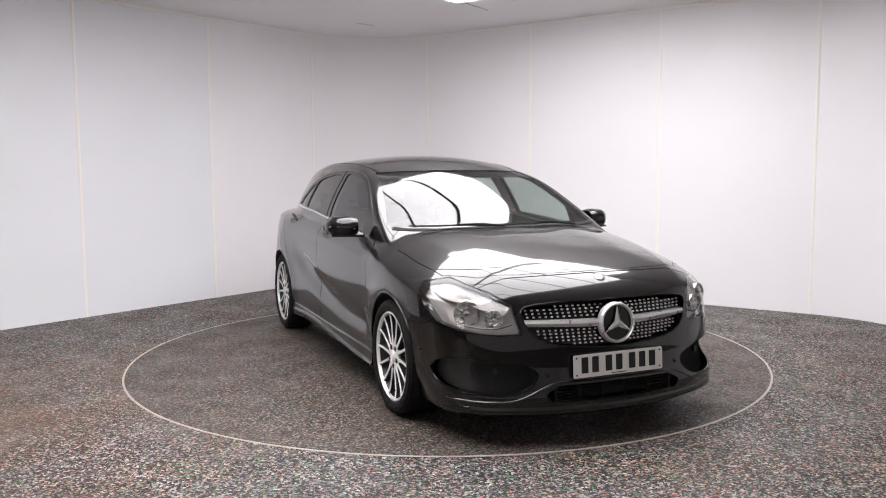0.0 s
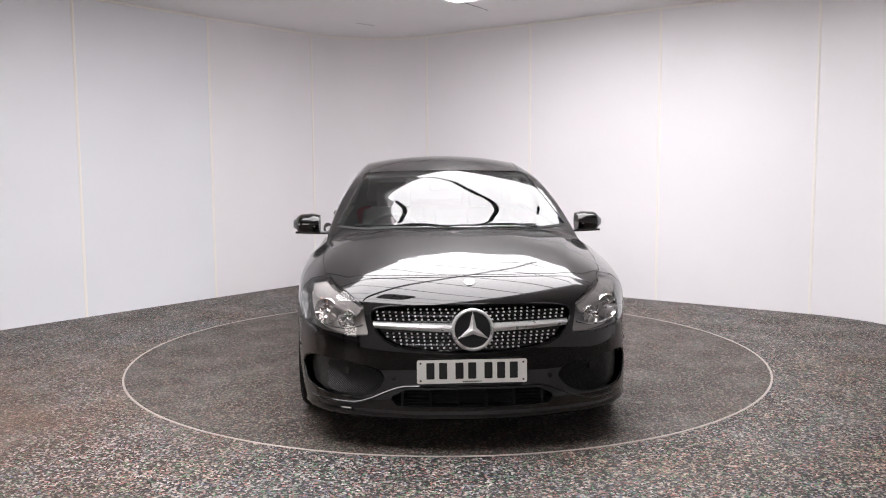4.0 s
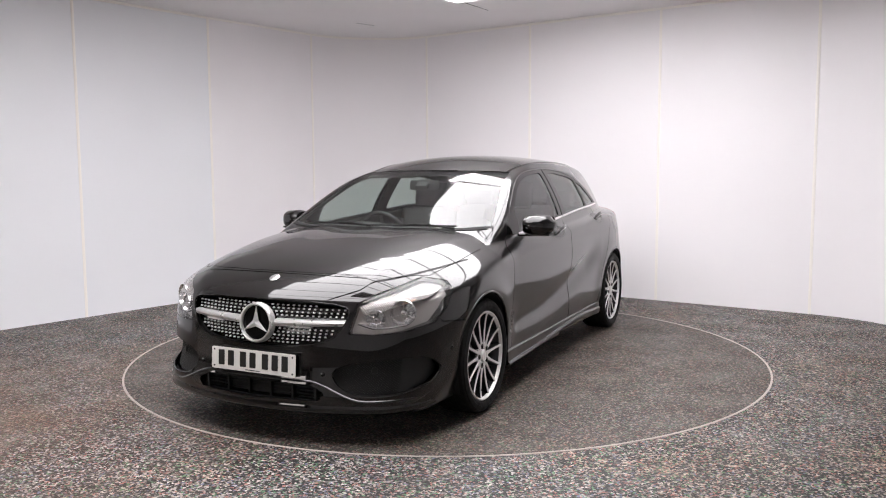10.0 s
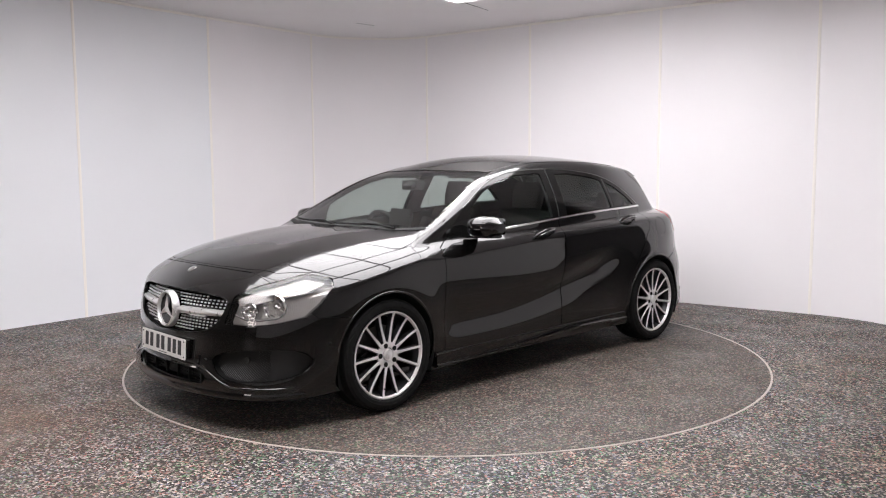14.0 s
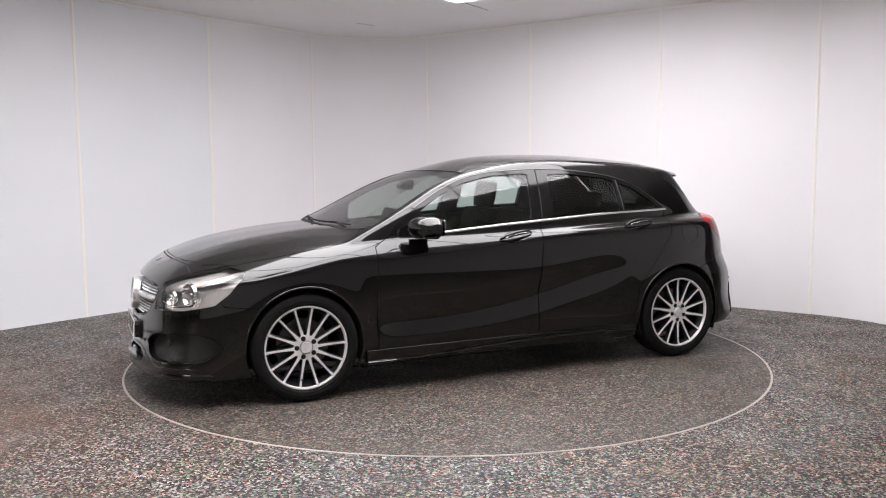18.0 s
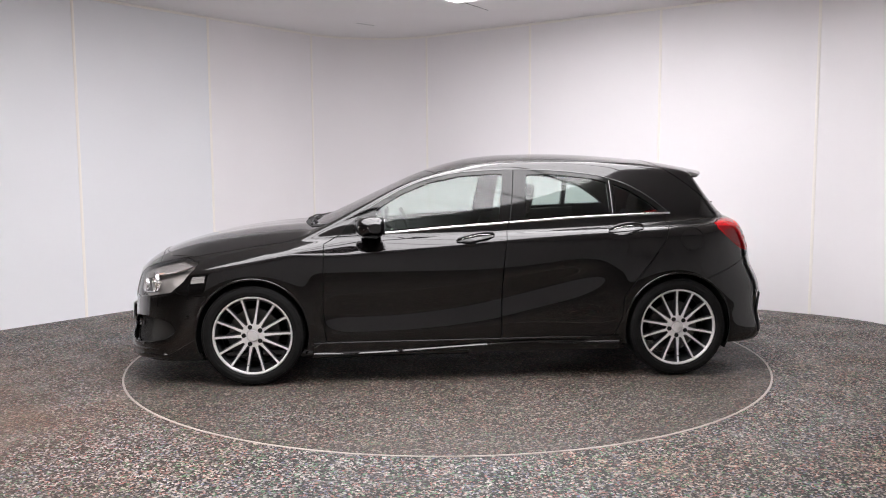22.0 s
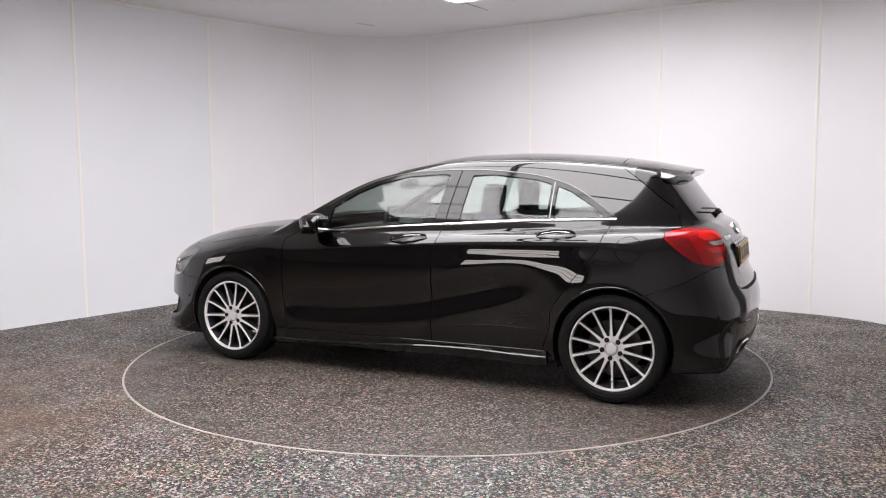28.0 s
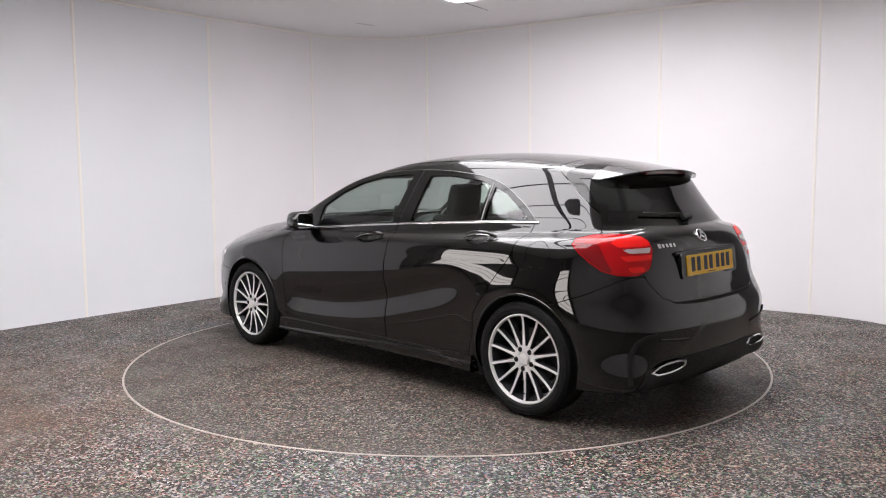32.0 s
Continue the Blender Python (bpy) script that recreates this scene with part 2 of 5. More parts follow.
# plan of the wall panels, one list of points each
PANELS = [
    [(-5.02, -0.71), (-4.17, 0.39)],
    [(-4.17, 0.39), (-3.31, 1.50)], [(-3.31, 1.50), (-2.43, 2.63)], [(-2.43, 2.63), (-1.55, 3.73)],
    arc_pts((-1.55, 3.73), 51, (-0.22, 3.94), -34, 14),
    [(-0.22, 3.94), (0.92, 3.14)], [(0.92, 3.14), (2.12, 2.30)], [(2.12, 2.30), (3.31, 1.47)],
    arc_pts((3.31, 1.47), -35, (3.90, 0.20), -88, 12)[:9],
]
BACK_PANELS = [
    [(4.05, -0.05), (4.25, -2.3)], [(4.25, -2.3), (4.25, -3.75)], [(4.25, -3.75), (4.05, -5.15)],
    arc_pts((4.05, -5.15), -100, (3.2, -6.5), 180, 12),
    [(3.2, -6.5), (1.75, -6.5)], [(1.75, -6.5), (0.3, -6.5)], [(0.3, -6.5), (-1.15, -6.5)], [(-1.15, -6.5), (-2.6, -6.5)], [(-2.6, -6.5), (-4.05, -6.5)],
]


def wall_panel(pts, index):
    bm = bmesh.new()
    inner, outer = [], []
    for i, p in enumerate(pts):
        a, b = Vector(pts[max(i - 1, 0)]), Vector(pts[min(i + 1, len(pts) - 1)])
        d = (b - a).normalized()
        nrm = Vector((-d.y, d.x)) * 0.04
        g = d * (0.0015 if i == 0 else -0.0015 if i == len(pts) - 1 else 0)
        inner.append(Vector(p) + g)
        outer.append(Vector(p) + g + nrm)
    k = len(pts)
    rows = [[bm.verts.new((p.x, p.y, z)) for p in inner + outer[::-1]] for z in (0.0, ROOM_H)]
    n = 2 * k
    for i in range(n):
        bm.faces.new((rows[0][i], rows[0][(i + 1) % n], rows[1][(i + 1) % n], rows[1][i]))
    for i in range(k - 1):
        for row in rows:
            bm.faces.new((row[i], row[i + 1], row[n - 2 - i], row[n - 1 - i]))
    structure(part("wall_%d" % index, bm, M_WALLCOOLLIT if index <= 3 else M_WALL if index <= len(PANELS) else M_WALLBACK, smooth=40), "wall board with a narrow joint at each edge")


for i_, p_ in enumerate(PANELS + BACK_PANELS):
    wall_panel(p_, i_ + 1)

# narrow cover strips on the board joints, and the bead where wall meets ceiling
for i_, (p_, q_) in enumerate(zip(PANELS, PANELS[1:])):
    a_, b_ = Vector(p_[-2]), Vector(q_[1])
    d_ = (b_ - a_).normalized()
    c_ = Vector(p_[-1])
    ang = math.degrees(math.atan2(d_.y, d_.x))
    bm = bmesh.new()
    prism(bm, [(-0.013, 0.003), (-0.013, -0.003), (-0.006, -0.006), (0.006, -0.006), (0.013, -0.003), (0.013, 0.003)], 0.0, ROOM_H - 0.001)
    s_ = structure(part("trim", bm, M_TRIM, smooth=30), "slim off-white joint strip between two wall boards")
    s_.matrix_basis = pose(c_.x, c_.y, 0, 0, 0, ang)

path_ = []
for p_ in PANELS:
    path_ += [Vector(q) for q in p_[(1 if path_ else 0):]]
bm = bmesh.new()
rings_ = []
for i_, p in enumerate(path_):
    d = (path_[min(i_ + 1, len(path_) - 1)] - path_[max(i_ - 1, 0)]).normalized()
    nrm = Vector((d.y, -d.x))
    rings_.append([(*(p + nrm * o), ROOM_H + z) for o, z in ((-0.001, 0.0), (0.010, -0.001), (0.011, -0.012), (0.008, -0.022), (-0.001, -0.024))])
loft(bm, rings_)
structure(part("trim", bm, M_TRIM, smooth=40), "off-white bead between wall and ceiling")

# floor with a round hole for the disc
DISC_R = 2.225


def ring_sheet(bm, r0, outline_n, half, z):
    """A square sheet with a round hole."""
    n = outline_n
    inner = [bm.verts.new((r0 * math.cos(2 * math.pi * i / n), r0 * math.sin(2 * math.pi * i / n), z)) for i in range(n)]
    outer = []
    for i in range(n):
        a = 2 * math.pi * i / n
        k = half / max(abs(math.cos(a)), abs(math.sin(a)))
        outer.append(bm.verts.new((k * math.cos(a), k * math.sin(a), z)))
    for i in range(n):
        bm.faces.new((inner[i], inner[(i + 1) % n], outer[(i + 1) % n], outer[i]))
    return inner


bm = bmesh.new()
inn = ring_sheet(bm, DISC_R + 0.008, 192, 14.0, 0.0)
low = [bm.verts.new((v.co.x, v.co.y, -0.05)) for v in inn]
for i_ in range(192):
    bm.faces.new((inn[i_], low[i_], low[(i_ + 1) % 192], inn[(i_ + 1) % 192]))
structure(part("floor", bm, M_FLOOR), "speckled grey and tan resin floor")

bm = bmesh.new()
lathe(bm, [(DISC_R + 0.002, -0.05), (DISC_R + 0.002, 0.001), (DISC_R + 0.003, 0.003), (DISC_R + 0.0065, 0.003), (DISC_R + 0.0075, 0.0)], 192)
structure(part("trim", bm, M_STEEL, smooth=40), "thin steel edging ring let into the floor")

turntable = tagged(new("turntable"), "round vehicle turntable flush with the floor, speckled resin top", "turntable")
bm = bmesh.new()
lathe(bm, [(0.0001, 0.0), (1.1, 0.0), (DISC_R - 0.006, 0.0), (DISC_R - 0.006, -0.03)], 192)
part("platform", bm, M_DISC, turntable, "speckled grey resin platform")
bm = bmesh.new()
lathe(bm, [(DISC_R - 0.0055, -0.03), (DISC_R - 0.0055, 0.002), (DISC_R - 0.001, 0.002), (DISC_R - 0.001, -0.03)], 192)
part("rim", bm, M_STEEL, turntable, "thin bare steel rim", smooth=40)

# ceiling with an opening for the lit panels
U = Vector((-0.615, -0.788))
V = Vector((0.820, -0.572))
LIGHT_CORNER = Vector((0.115, 1.78))
LIGHT_A, LIGHT_B, BEAM_B = 5.0, 3.0, 1.44


def cpt(a, b):
    return LIGHT_CORNER + U * a + V * b


bm = bmesh.new()
q = [cpt(-7, -7), cpt(9, -7), cpt(9, 9), cpt(-7, 9)]
prism(bm, [tuple(p) for p in q], ROOM_H, ROOM_H + 0.05)
structure(part("ceiling", bm, M_CEIL), "plain white ceiling")
# open joint and hairline in the ceiling boards
for p0_, p1_, w_ in (((0.200, 2.010), (0.430, 2.390), 0.008), ((-0.95, 3.05), (-0.78, 3.20), 0.003)):
    d_ = (Vector(p1_) - Vector(p0_)).normalized()
    n_2 = Vector((-d_.y, d_.x)) * w_
    bm = bmesh.new()
    prism(bm, [tuple(Vector(p0_) - n_2 * 0.3), tuple(Vector(p1_)), tuple(Vector(p0_) + n_2)], ROOM_H - 0.003, ROOM_H - 0.0005)
    structure(part("trim", bm, M_RIB), "dark open joint in the ceiling boards")

light = tagged(new("ceiling_light"), "large lit ceiling of white diffuser sheets with dark ribs", "ceiling light")
STRIPS = 8
START = (0.0, 0.12, 0.22, 0.22, 0.22, 0.10, 0.0, 0.0)
END = (2.6, 3.0, 3.0, 3.0, 3.0, 3.0, 3.0, 3.0)
for i_ in range(STRIPS):
    a0, a1 = LIGHT_A * i_ / STRIPS + 0.005, LIGHT_A * (i_ + 1) / STRIPS - 0.005
    bm = bmesh.new()
    q = [cpt(a0, START[i_]), cpt(a1, START[i_]), cpt(a1, END[i_]), cpt(a0, END[i_])]
    prism(bm, [tuple(p) for p in q], ROOM_H - 0.046, ROOM_H - 0.002)
    part("diffuser", bm, M_GLOW, light)
    if i_:
        bm = bmesh.new()
        q = [cpt(a0 - 0.022, START[i_]), cpt(a0 + 0.008, START[i_]), cpt(a0 + 0.008, END[i_]), cpt(a0 - 0.022, END[i_])]
        prism(bm, [tuple(p) for p in q], ROOM_H - 0.056, ROOM_H - 0.002)
        part("rib", bm, M_RIB, light)
bm = bmesh.new()
tube(bm, [(*cpt(0.35 + 0.65 * k_, BEAM_B + 0.05 * math.sin(k_ * 0.9)), ROOM_H - 0.085) for k_ in range(8)], 0.036, 8)
part("cable_run", bm, M_RIB, light, "dark cable run below the diffusers", 60)
bm = bmesh.new()
prism(bm, rounded(0.26, 0.29, 0.14, 7), 0.0, 0.05, pose(*cpt(3.84, 1.80), ROOM_H - 0.11, 0, 0, -35))
part("junction_box", bm, M_RIB, light, "dark rounded junction box", 40)

# unseen tube lamps added in the hall outside the bay, as fill light
def hall_fill_lamp(x, y):
    lamp = tagged(new("fill_tube_lamp"), "unseen twin tube lamp added in the hall outside as fill light", "tube lamp", "hall lamps")
    lamp.matrix_basis = pose(x, y, 4.5)
    bm = bmesh.new()
    box(bm, -0.10, 0.10, -1.5, 1.5, 0.05, 0.12, None, 0.01)
    part("tray", bm, M_TRIM, lamp)
    for dx in (-0.05, 0.05):
        bm = bmesh.new()
        tube(bm, [(dx, -1.45, 0.02), (dx, 1.45, 0.02)], 0.019, 10)
        part("tube", bm, M_FILLTUBE, lamp, "glowing white tube", 60)
    for dy in (-1.2, 1.2):
        bm = bmesh.new()
        tube(bm, [(0, dy, 0.115), (0, dy, 0.50)], 0.008, 6)
        part("hanger", bm, M_RIB, lamp)


for x_, y_ in ((-8.5, -6.5), (-8.5, -1.5), (-10.8, -4.0)):
    hall_fill_lamp(x_, y_)

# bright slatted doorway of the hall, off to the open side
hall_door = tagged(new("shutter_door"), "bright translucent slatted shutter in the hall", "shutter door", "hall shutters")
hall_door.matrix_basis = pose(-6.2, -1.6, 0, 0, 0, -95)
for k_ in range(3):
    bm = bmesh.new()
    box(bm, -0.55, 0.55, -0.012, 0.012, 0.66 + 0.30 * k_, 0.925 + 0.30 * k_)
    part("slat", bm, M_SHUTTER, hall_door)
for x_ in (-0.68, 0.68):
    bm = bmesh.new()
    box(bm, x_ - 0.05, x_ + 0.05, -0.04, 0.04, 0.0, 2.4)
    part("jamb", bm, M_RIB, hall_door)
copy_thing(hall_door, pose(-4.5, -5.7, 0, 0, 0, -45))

# dim hall around and behind the open side
bm = bmesh.new()
for x0, x1, y0, y1 in ((-13, 13, -12.1, -12.0), (-13.1, -13, -12, 8), (13, 13.1, -12, 8), (-13, 13, 8, 8.1)):
    box(bm, x0, x1, y0, y1, 0.0, 5.0)
structure(part("backdrop", bm, M_DARKHALL), "dim grey hall wall around the photo bay")
bm = bmesh.new()
box(bm, -13, 13, -12, 8, 5.0, 5.1)
structure(part("ceiling", bm, M_DARKHALL), "dim hall ceiling")

# ---------------------------------------------------------------- the car: body shape
# car space: x forward, y to the car's left, z up, origin on the floor midway between the axles
AXLE = 1.3495
WHEEL_R = 0.318


def curve(*pts):
    """A natural cubic spline through (s, value) points, tabled for speed; straight beyond its ends."""
    p = np.array(sorted(pts), float)
    x, y = p[:, 0], p[:, 1]
    n = len(x)
    h = np.diff(x)
    A = np.eye(n)
    r = np.zeros(n)
    for i in range(1, n - 1):
        A[i, i - 1], A[i, i], A[i, i + 1] = h[i - 1], 2 * (h[i - 1] + h[i]), h[i]
        r[i] = 6 * ((y[i + 1] - y[i]) / h[i] - (y[i] - y[i - 1]) / h[i - 1])
    m = np.linalg.solve(A, r)
    xs = np.linspace(x[0], x[-1], 800)
    k = np.clip(np.searchsorted(x, xs) - 1, 0, n - 2)
    t0, t1 = xs - x[k], x[k + 1] - xs
    ys = (m[k] * t1**3 + m[k + 1] * t0**3) / (6 * h[k]) + (y[k] / h[k] - m[k] * h[k] / 6) * t1 + (y[k + 1] / h[k] - m[k + 1] * h[k] / 6) * t0
    s0, s1 = (ys[1] - ys[0]) / (xs[1] - xs[0]), (ys[-1] - ys[-2]) / (xs[-1] - xs[-2])
    xs = np.concatenate([[xs[0] - 3], xs, [xs[-1] + 3]])
    ys = np.concatenate([[ys[0] - 3 * s0], ys, [ys[-1] + 3 * s1]])
    return lambda s: np.interp(s, xs, ys)


def smax(a, b, k):
    return 0.5 * (a + b + np.sqrt((a - b) ** 2 + k * k)) - 0.0


def step(s, a, b):
    t = np.clip((s - a) / (b - a), 0, 1)
    return t * t * (3 - 2 * t)


def fold(s, w):
    """Nought below zero, rising evenly above, with a tight bend of width w."""
    return 0.5 * (s + np.sqrt(s * s + w * w))


def bell(s, c, w):
    return np.exp(-((s - c) / w) ** 2)


hood_line = lambda s: 0.005 + hood_curve(s)
hood_curve = curve((2.35, 0.640), (2.22, 0.718), (2.1, 0.780), (1.9, 0.853), (1.7, 0.902), (1.5, 0.936), (1.3, 0.960), (1.1, 0.974), (0.9, 0.981), (0.5, 0.985), (-0.3, 1.0), (-1.2, 1.03), (-1.8, 1.03), (-2.1, 1.0))
cabin_line = lambda s: 0.013 + cabin_curve(s)
cabin_curve = curve((1.25, 0.862), (1.05, 0.955), (0.85, 1.043), (0.65, 1.136), (0.44, 1.233), (0.30, 1.294), (0.11, 1.358), (-0.05, 1.397), (-0.38, 1.427), (-0.62, 1.430), (-0.95, 1.417), (-1.28, 1.388), (-1.52, 1.355), (-1.80, 1.302))
side_z = curve((0.10, 0.80), (0.20, 0.835), (0.30, 0.858), (0.42, 0.866), (0.55, 0.874), (0.68, 0.882), (0.78, 0.880), (0.88, 0.862), (0.96, 0.838), (1.05, 0.80), (1.2, 0.72))
side_x = curve((2.30, -0.060), (2.1, -0.020), (1.9, -0.002), (1.6, 0.003), (1.35, 0.002), (1.0, -0.006), (0.5, -0.006), (0.0, -0.004), (-0.6, -0.002), (-1.0, 0.004), (-1.35, 0.008), (-1.6, 0.002), (-1.85, -0.012), (-2.1, -0.06))
front_z = curve((0.12, 2.215), (0.17, 2.245), (0.23, 2.258), (0.32, 2.240), (0.42, 2.228), (0.52, 2.222), (0.60, 2.210), (0.66, 2.194), (0.71, 2.172), (0.76, 2.125), (0.85, 2.01))
rear_z = curve((0.14, -1.955), (0.22, -1.995), (0.32, -2.035), (0.45, -2.058), (0.55, -2.058), (0.63, -2.030), (0.70, -1.995), (0.80, -1.972), (0.90, -1.942), (0.98, -1.905), (1.10, -1.80))
hatch_z = curve((0.80, -1.97), (0.90, -1.925), (0.96, -1.884), (1.02, -1.828), (1.10, -1.758), (1.20, -1.680), (1.28, -1.625), (1.40, -1.54))
glass_y = curve((0.85, 0.815), (0.95, 0.793), (1.05, 0.762), (1.15, 0.715), (1.25, 0.657), (1.33, 0.605), (1.42, 0.545))


shoulder = curve((1.6, 0.80), (1.3, 0.825), (0.9, 0.815), (0.56, 0.830), (0.2, 0.852), (-0.5, 0.912), (-1.3, 0.955), (-1.9, 0.985))


def side_width(x, z):
    w = side_z(z) + side_x(x)
    # folded shoulder line, falling forwards
    w = w - (0.50 * fold(z - shoulder(x), 0.010) - 0.20 * fold(z - 0.825, 0.01)) * step(x, 1.75, 1.2) * step(x, -1.75, -1.2)
    # upright wing below the bonnet edge
    w = w + 0.10 * (fold(z - 0.74, 0.02) - fold(z - 0.84, 0.01)) * step(x, 0.75, 1.1)
    # outward corner of the rear bumper
    w = w + 0.035 * bell(z, 0.20, 0.10) * step(x, -1.52, -1.75)
    # long hollow rising to the back between the wheels
    w = w - 0.026 * bell(z, 0.43 + 0.14 * (0.9 - x) * step(x, 0.9, -0.9), 0.085) * step(x, 1.02, 0.75) * step(x, -1.0, -0.6)
    # swelling round the wheels
    for ax in (AXLE, -AXLE):
        r = np.sqrt((x - ax) ** 2 + (z - 0.33) ** 2)
        w = w + 0.013 * bell(r, 0.36, 0.10) * step(z, 0.2, 0.4)
    w = w - 0.015 * step(x, -1.5, -2.0) * step(z, 0.75, 1.0)
    return w


def lower_body(x, y, z):
    ya = np.abs(y)
    top = z - (hood_line(x) - (0.026 + 0.030 * np.clip(x - 1.1, 0, 1.2)) * (ya / 0.72) ** 2 - 0.014 * (ya / 0.72) ** 4 - 0.02 * (ya / 0.8) ** 6 * step(x, 0.7, 1.2)
               + 0.006 * bell(ya, 0.36, 0.12) * step(x, 2.1, 1.7)
               - 0.17 * fold(ya - (0.515 + 0.14 * np.clip(2.0 - x, 0, 1.1)), 0.010) * step(x, 0.7, 1.0))
    side = ya - side_width(x, z)
    front = x - (front_z(z) - 0.32 * ya**2 - 0.30 * (ya / 0.885) ** 10 + 0.012 * bell(z, 0.25, 0.12) * bell(ya, 0.72, 0.16))
    rear = (rear_z(z) + 0.13 * ya**2 + 0.27 * (ya / 0.865) ** 9 - 0.08 * bell(z, 0.24, 0.12) * bell(ya, 0.76, 0.15)) - x
    f = smax(top, side, 0.05 - 0.024 * step(x, 0.8, 1.1))
    f = smax(f, front, 0.045)
    f = smax(f, rear, 0.05)
    return smax(f, 0.150 + 0.05 * step(x, 1.2, -1.2) - z, 0.02)


def screen_wrap(y):
    """How far the windscreen falls back towards its sides."""
    return 0.17 * y**2 + 0.24 * y**4


def cabin(x, y, z):
    ya = np.abs(y)
    xs = x + screen_wrap(ya) * 0.45 * (1 - np.clip((z - 0.93) / 0.34, 0, 1)) * step(x, -0.35, 0.45)
    top = z - (cabin_line(xs) - 0.048 * (ya / 0.6) ** 2 * step(x, 0.5, -0.1) - 0.012 * (ya / 0.6) ** 2)
    side = ya - (glass_y(z) - 0.016 * (x + 0.25) ** 2 - 0.10 * step(x, -0.95, -2.1))
    rear = (hatch_z(z) + 0.16 * ya**2 + 0.22 * (ya / 0.72) ** 8) - x
    f = smax(top, side, 0.022)
    f = smax(f, rear, 0.035)
    return smax(f, 0.84 - z, 0.02)


def body(x, y, z):
    a, b = lower_body(x, y, z), cabin(x, y, z)
    return 0.5 * (a + b - np.sqrt((a - b) ** 2 + 0.012**2))


def gradient(f, P, e=0.002):
    g = np.empty_like(P)
    for i in range(3):
        d = np.zeros(3)
        d[i] = e
        g[:, i] = (f(*(P + d).T) - f(*(P - d).T)) / (2 * e)
    return g


def skin(f, lo, hi, h, level=0.0):
    """The surface f = level as points, unit normals and triangles (a net of one point a cell, drawn onto the surface)."""
    ax = [np.arange(a, b + h, h) for a, b in zip(lo, hi)]
    X, Y, Z = np.meshgrid(*ax, indexing="ij", sparse=True)
    F = f(X, Y, Z) - level
    S = F < 0
    n = np.array(S.shape)
    cnt = np.zeros(n - 1)
    pos = np.zeros((*(n - 1), 3))
    for d in range(3):
        sl = [slice(None)] * 3
        s0, s1 = list(sl), list(sl)
        s0[d], s1[d] = slice(0, -1), slice(1, None)
        a, b = F[tuple(s0)], F[tuple(s1)]
        cr = S[tuple(s0)] != S[tuple(s1)]
        t = np.where(cr, a / np.where(a == b, 1, a - b), 0)
        o1, o2 = [i for i in range(3) if i != d]
        for u in (0, 1):
            for v in (0, 1):
                q = [slice(None)] * 3
                q[o1] = slice(u, n[o1] - 1 + u)
                q[o2] = slice(v, n[o2] - 1 + v)
                c = cr[tuple(q)]
                cnt += c
                pos[..., d] += np.where(c, t[tuple(q)], 0)
                pos[..., o1] += c * u
                pos[..., o2] += c * v
    on = cnt > 0
    ids = np.full(on.shape, -1)
    ids[on] = np.arange(on.sum())
    cell = np.argwhere(on)
    P = (cell + pos[on] / cnt[on][:, None]) * h + np.array(lo)
    faces = []
    for d in range(3):
        s0, s1 = [slice(1, -1)] * 3, [slice(1, -1)] * 3
        s0[d], s1[d] = slice(0, -1), slice(1, None)
        a, b = S[tuple(s0)], S[tuple(s1)]
        o1, o2 = (d + 1) % 3, (d + 2) % 3
        for inside in (True, False):
            e = np.argwhere((a == inside) & (b != inside))
            base = e.copy()
            base[:, o1] += 1
            base[:, o2] += 1
            c = []
            for u, v in ((1, 1), (0, 1), (0, 0), (1, 0)):
                q = base.copy()
                q[:, o1] -= u
                q[:, o2] -= v
                c.append(ids[q[:, 0], q[:, 1], q[:, 2]])
            c = np.array(c).T
            faces.append(c if inside else c[:, ::-1])
    Q = np.concatenate(faces)
    for _ in range(4):
        g = gradient(f, P)
        P = P - np.clip((f(*P.T) - level) / np.maximum((g * g).sum(1), 0.2), -h, h)[:, None] * g * 0.9
    g = gradient(f, P)
    N = g / np.linalg.norm(g, axis=1)[:, None]
    d1 = np.linalg.norm(P[Q[:, 0]] - P[Q[:, 2]], axis=1)
    d2 = np.linalg.norm(P[Q[:, 1]] - P[Q[:, 3]], axis=1)
    T = np.where((d1 < d2)[:, None, None], Q[:, [[0, 1, 2], [0, 2, 3]]], Q[:, [[0, 1, 3], [1, 2, 3]]]).reshape(-1, 3)
    return P, N, T


def clip(mesh, f):
    """What of a triangle mesh lies where f < 0, cut cleanly along f = 0."""
    P, N, T = mesh
    v = f(*P.T)
    ins = v < 0
    k = ins[T].sum(1)
    keep = [T[k == 3]]
    newP, newN = [P], [N]
    count = len(P)
    for want in (1, 2):
        t = T[k == want]
        if not len(t):
            continue
        lone = ins[t] if want == 1 else ~ins[t]
        r = lone.argmax(1)
        t = np.stack([t[np.arange(len(t)), (r + j) % 3] for j in range(3)], 1)
        mids = []
        for j in (1, 2):
            e = np.sort(np.stack([t[:, 0], t[:, j]], 1), 1)
            u, inv = np.unique(e, axis=0, return_inverse=True)
            s = (v[u[:, 0]] / (v[u[:, 0]] - v[u[:, 1]]))[:, None]
            newP.append(P[u[:, 0]] * (1 - s) + P[u[:, 1]] * s)
            newN.append(N[u[:, 0]] * (1 - s) + N[u[:, 1]] * s)
            mids.append(inv.reshape(-1) + count)
            count += len(u)
        if want == 1:
            keep.append(np.stack([t[:, 0], mids[0], mids[1]], 1))
        else:
            keep.append(np.stack([mids[0], t[:, 1], t[:, 2]], 1))
            keep.append(np.stack([mids[0], t[:, 2], mids[1]], 1))
    return tidy((np.concatenate(newP), np.concatenate(newN), np.concatenate(keep)))


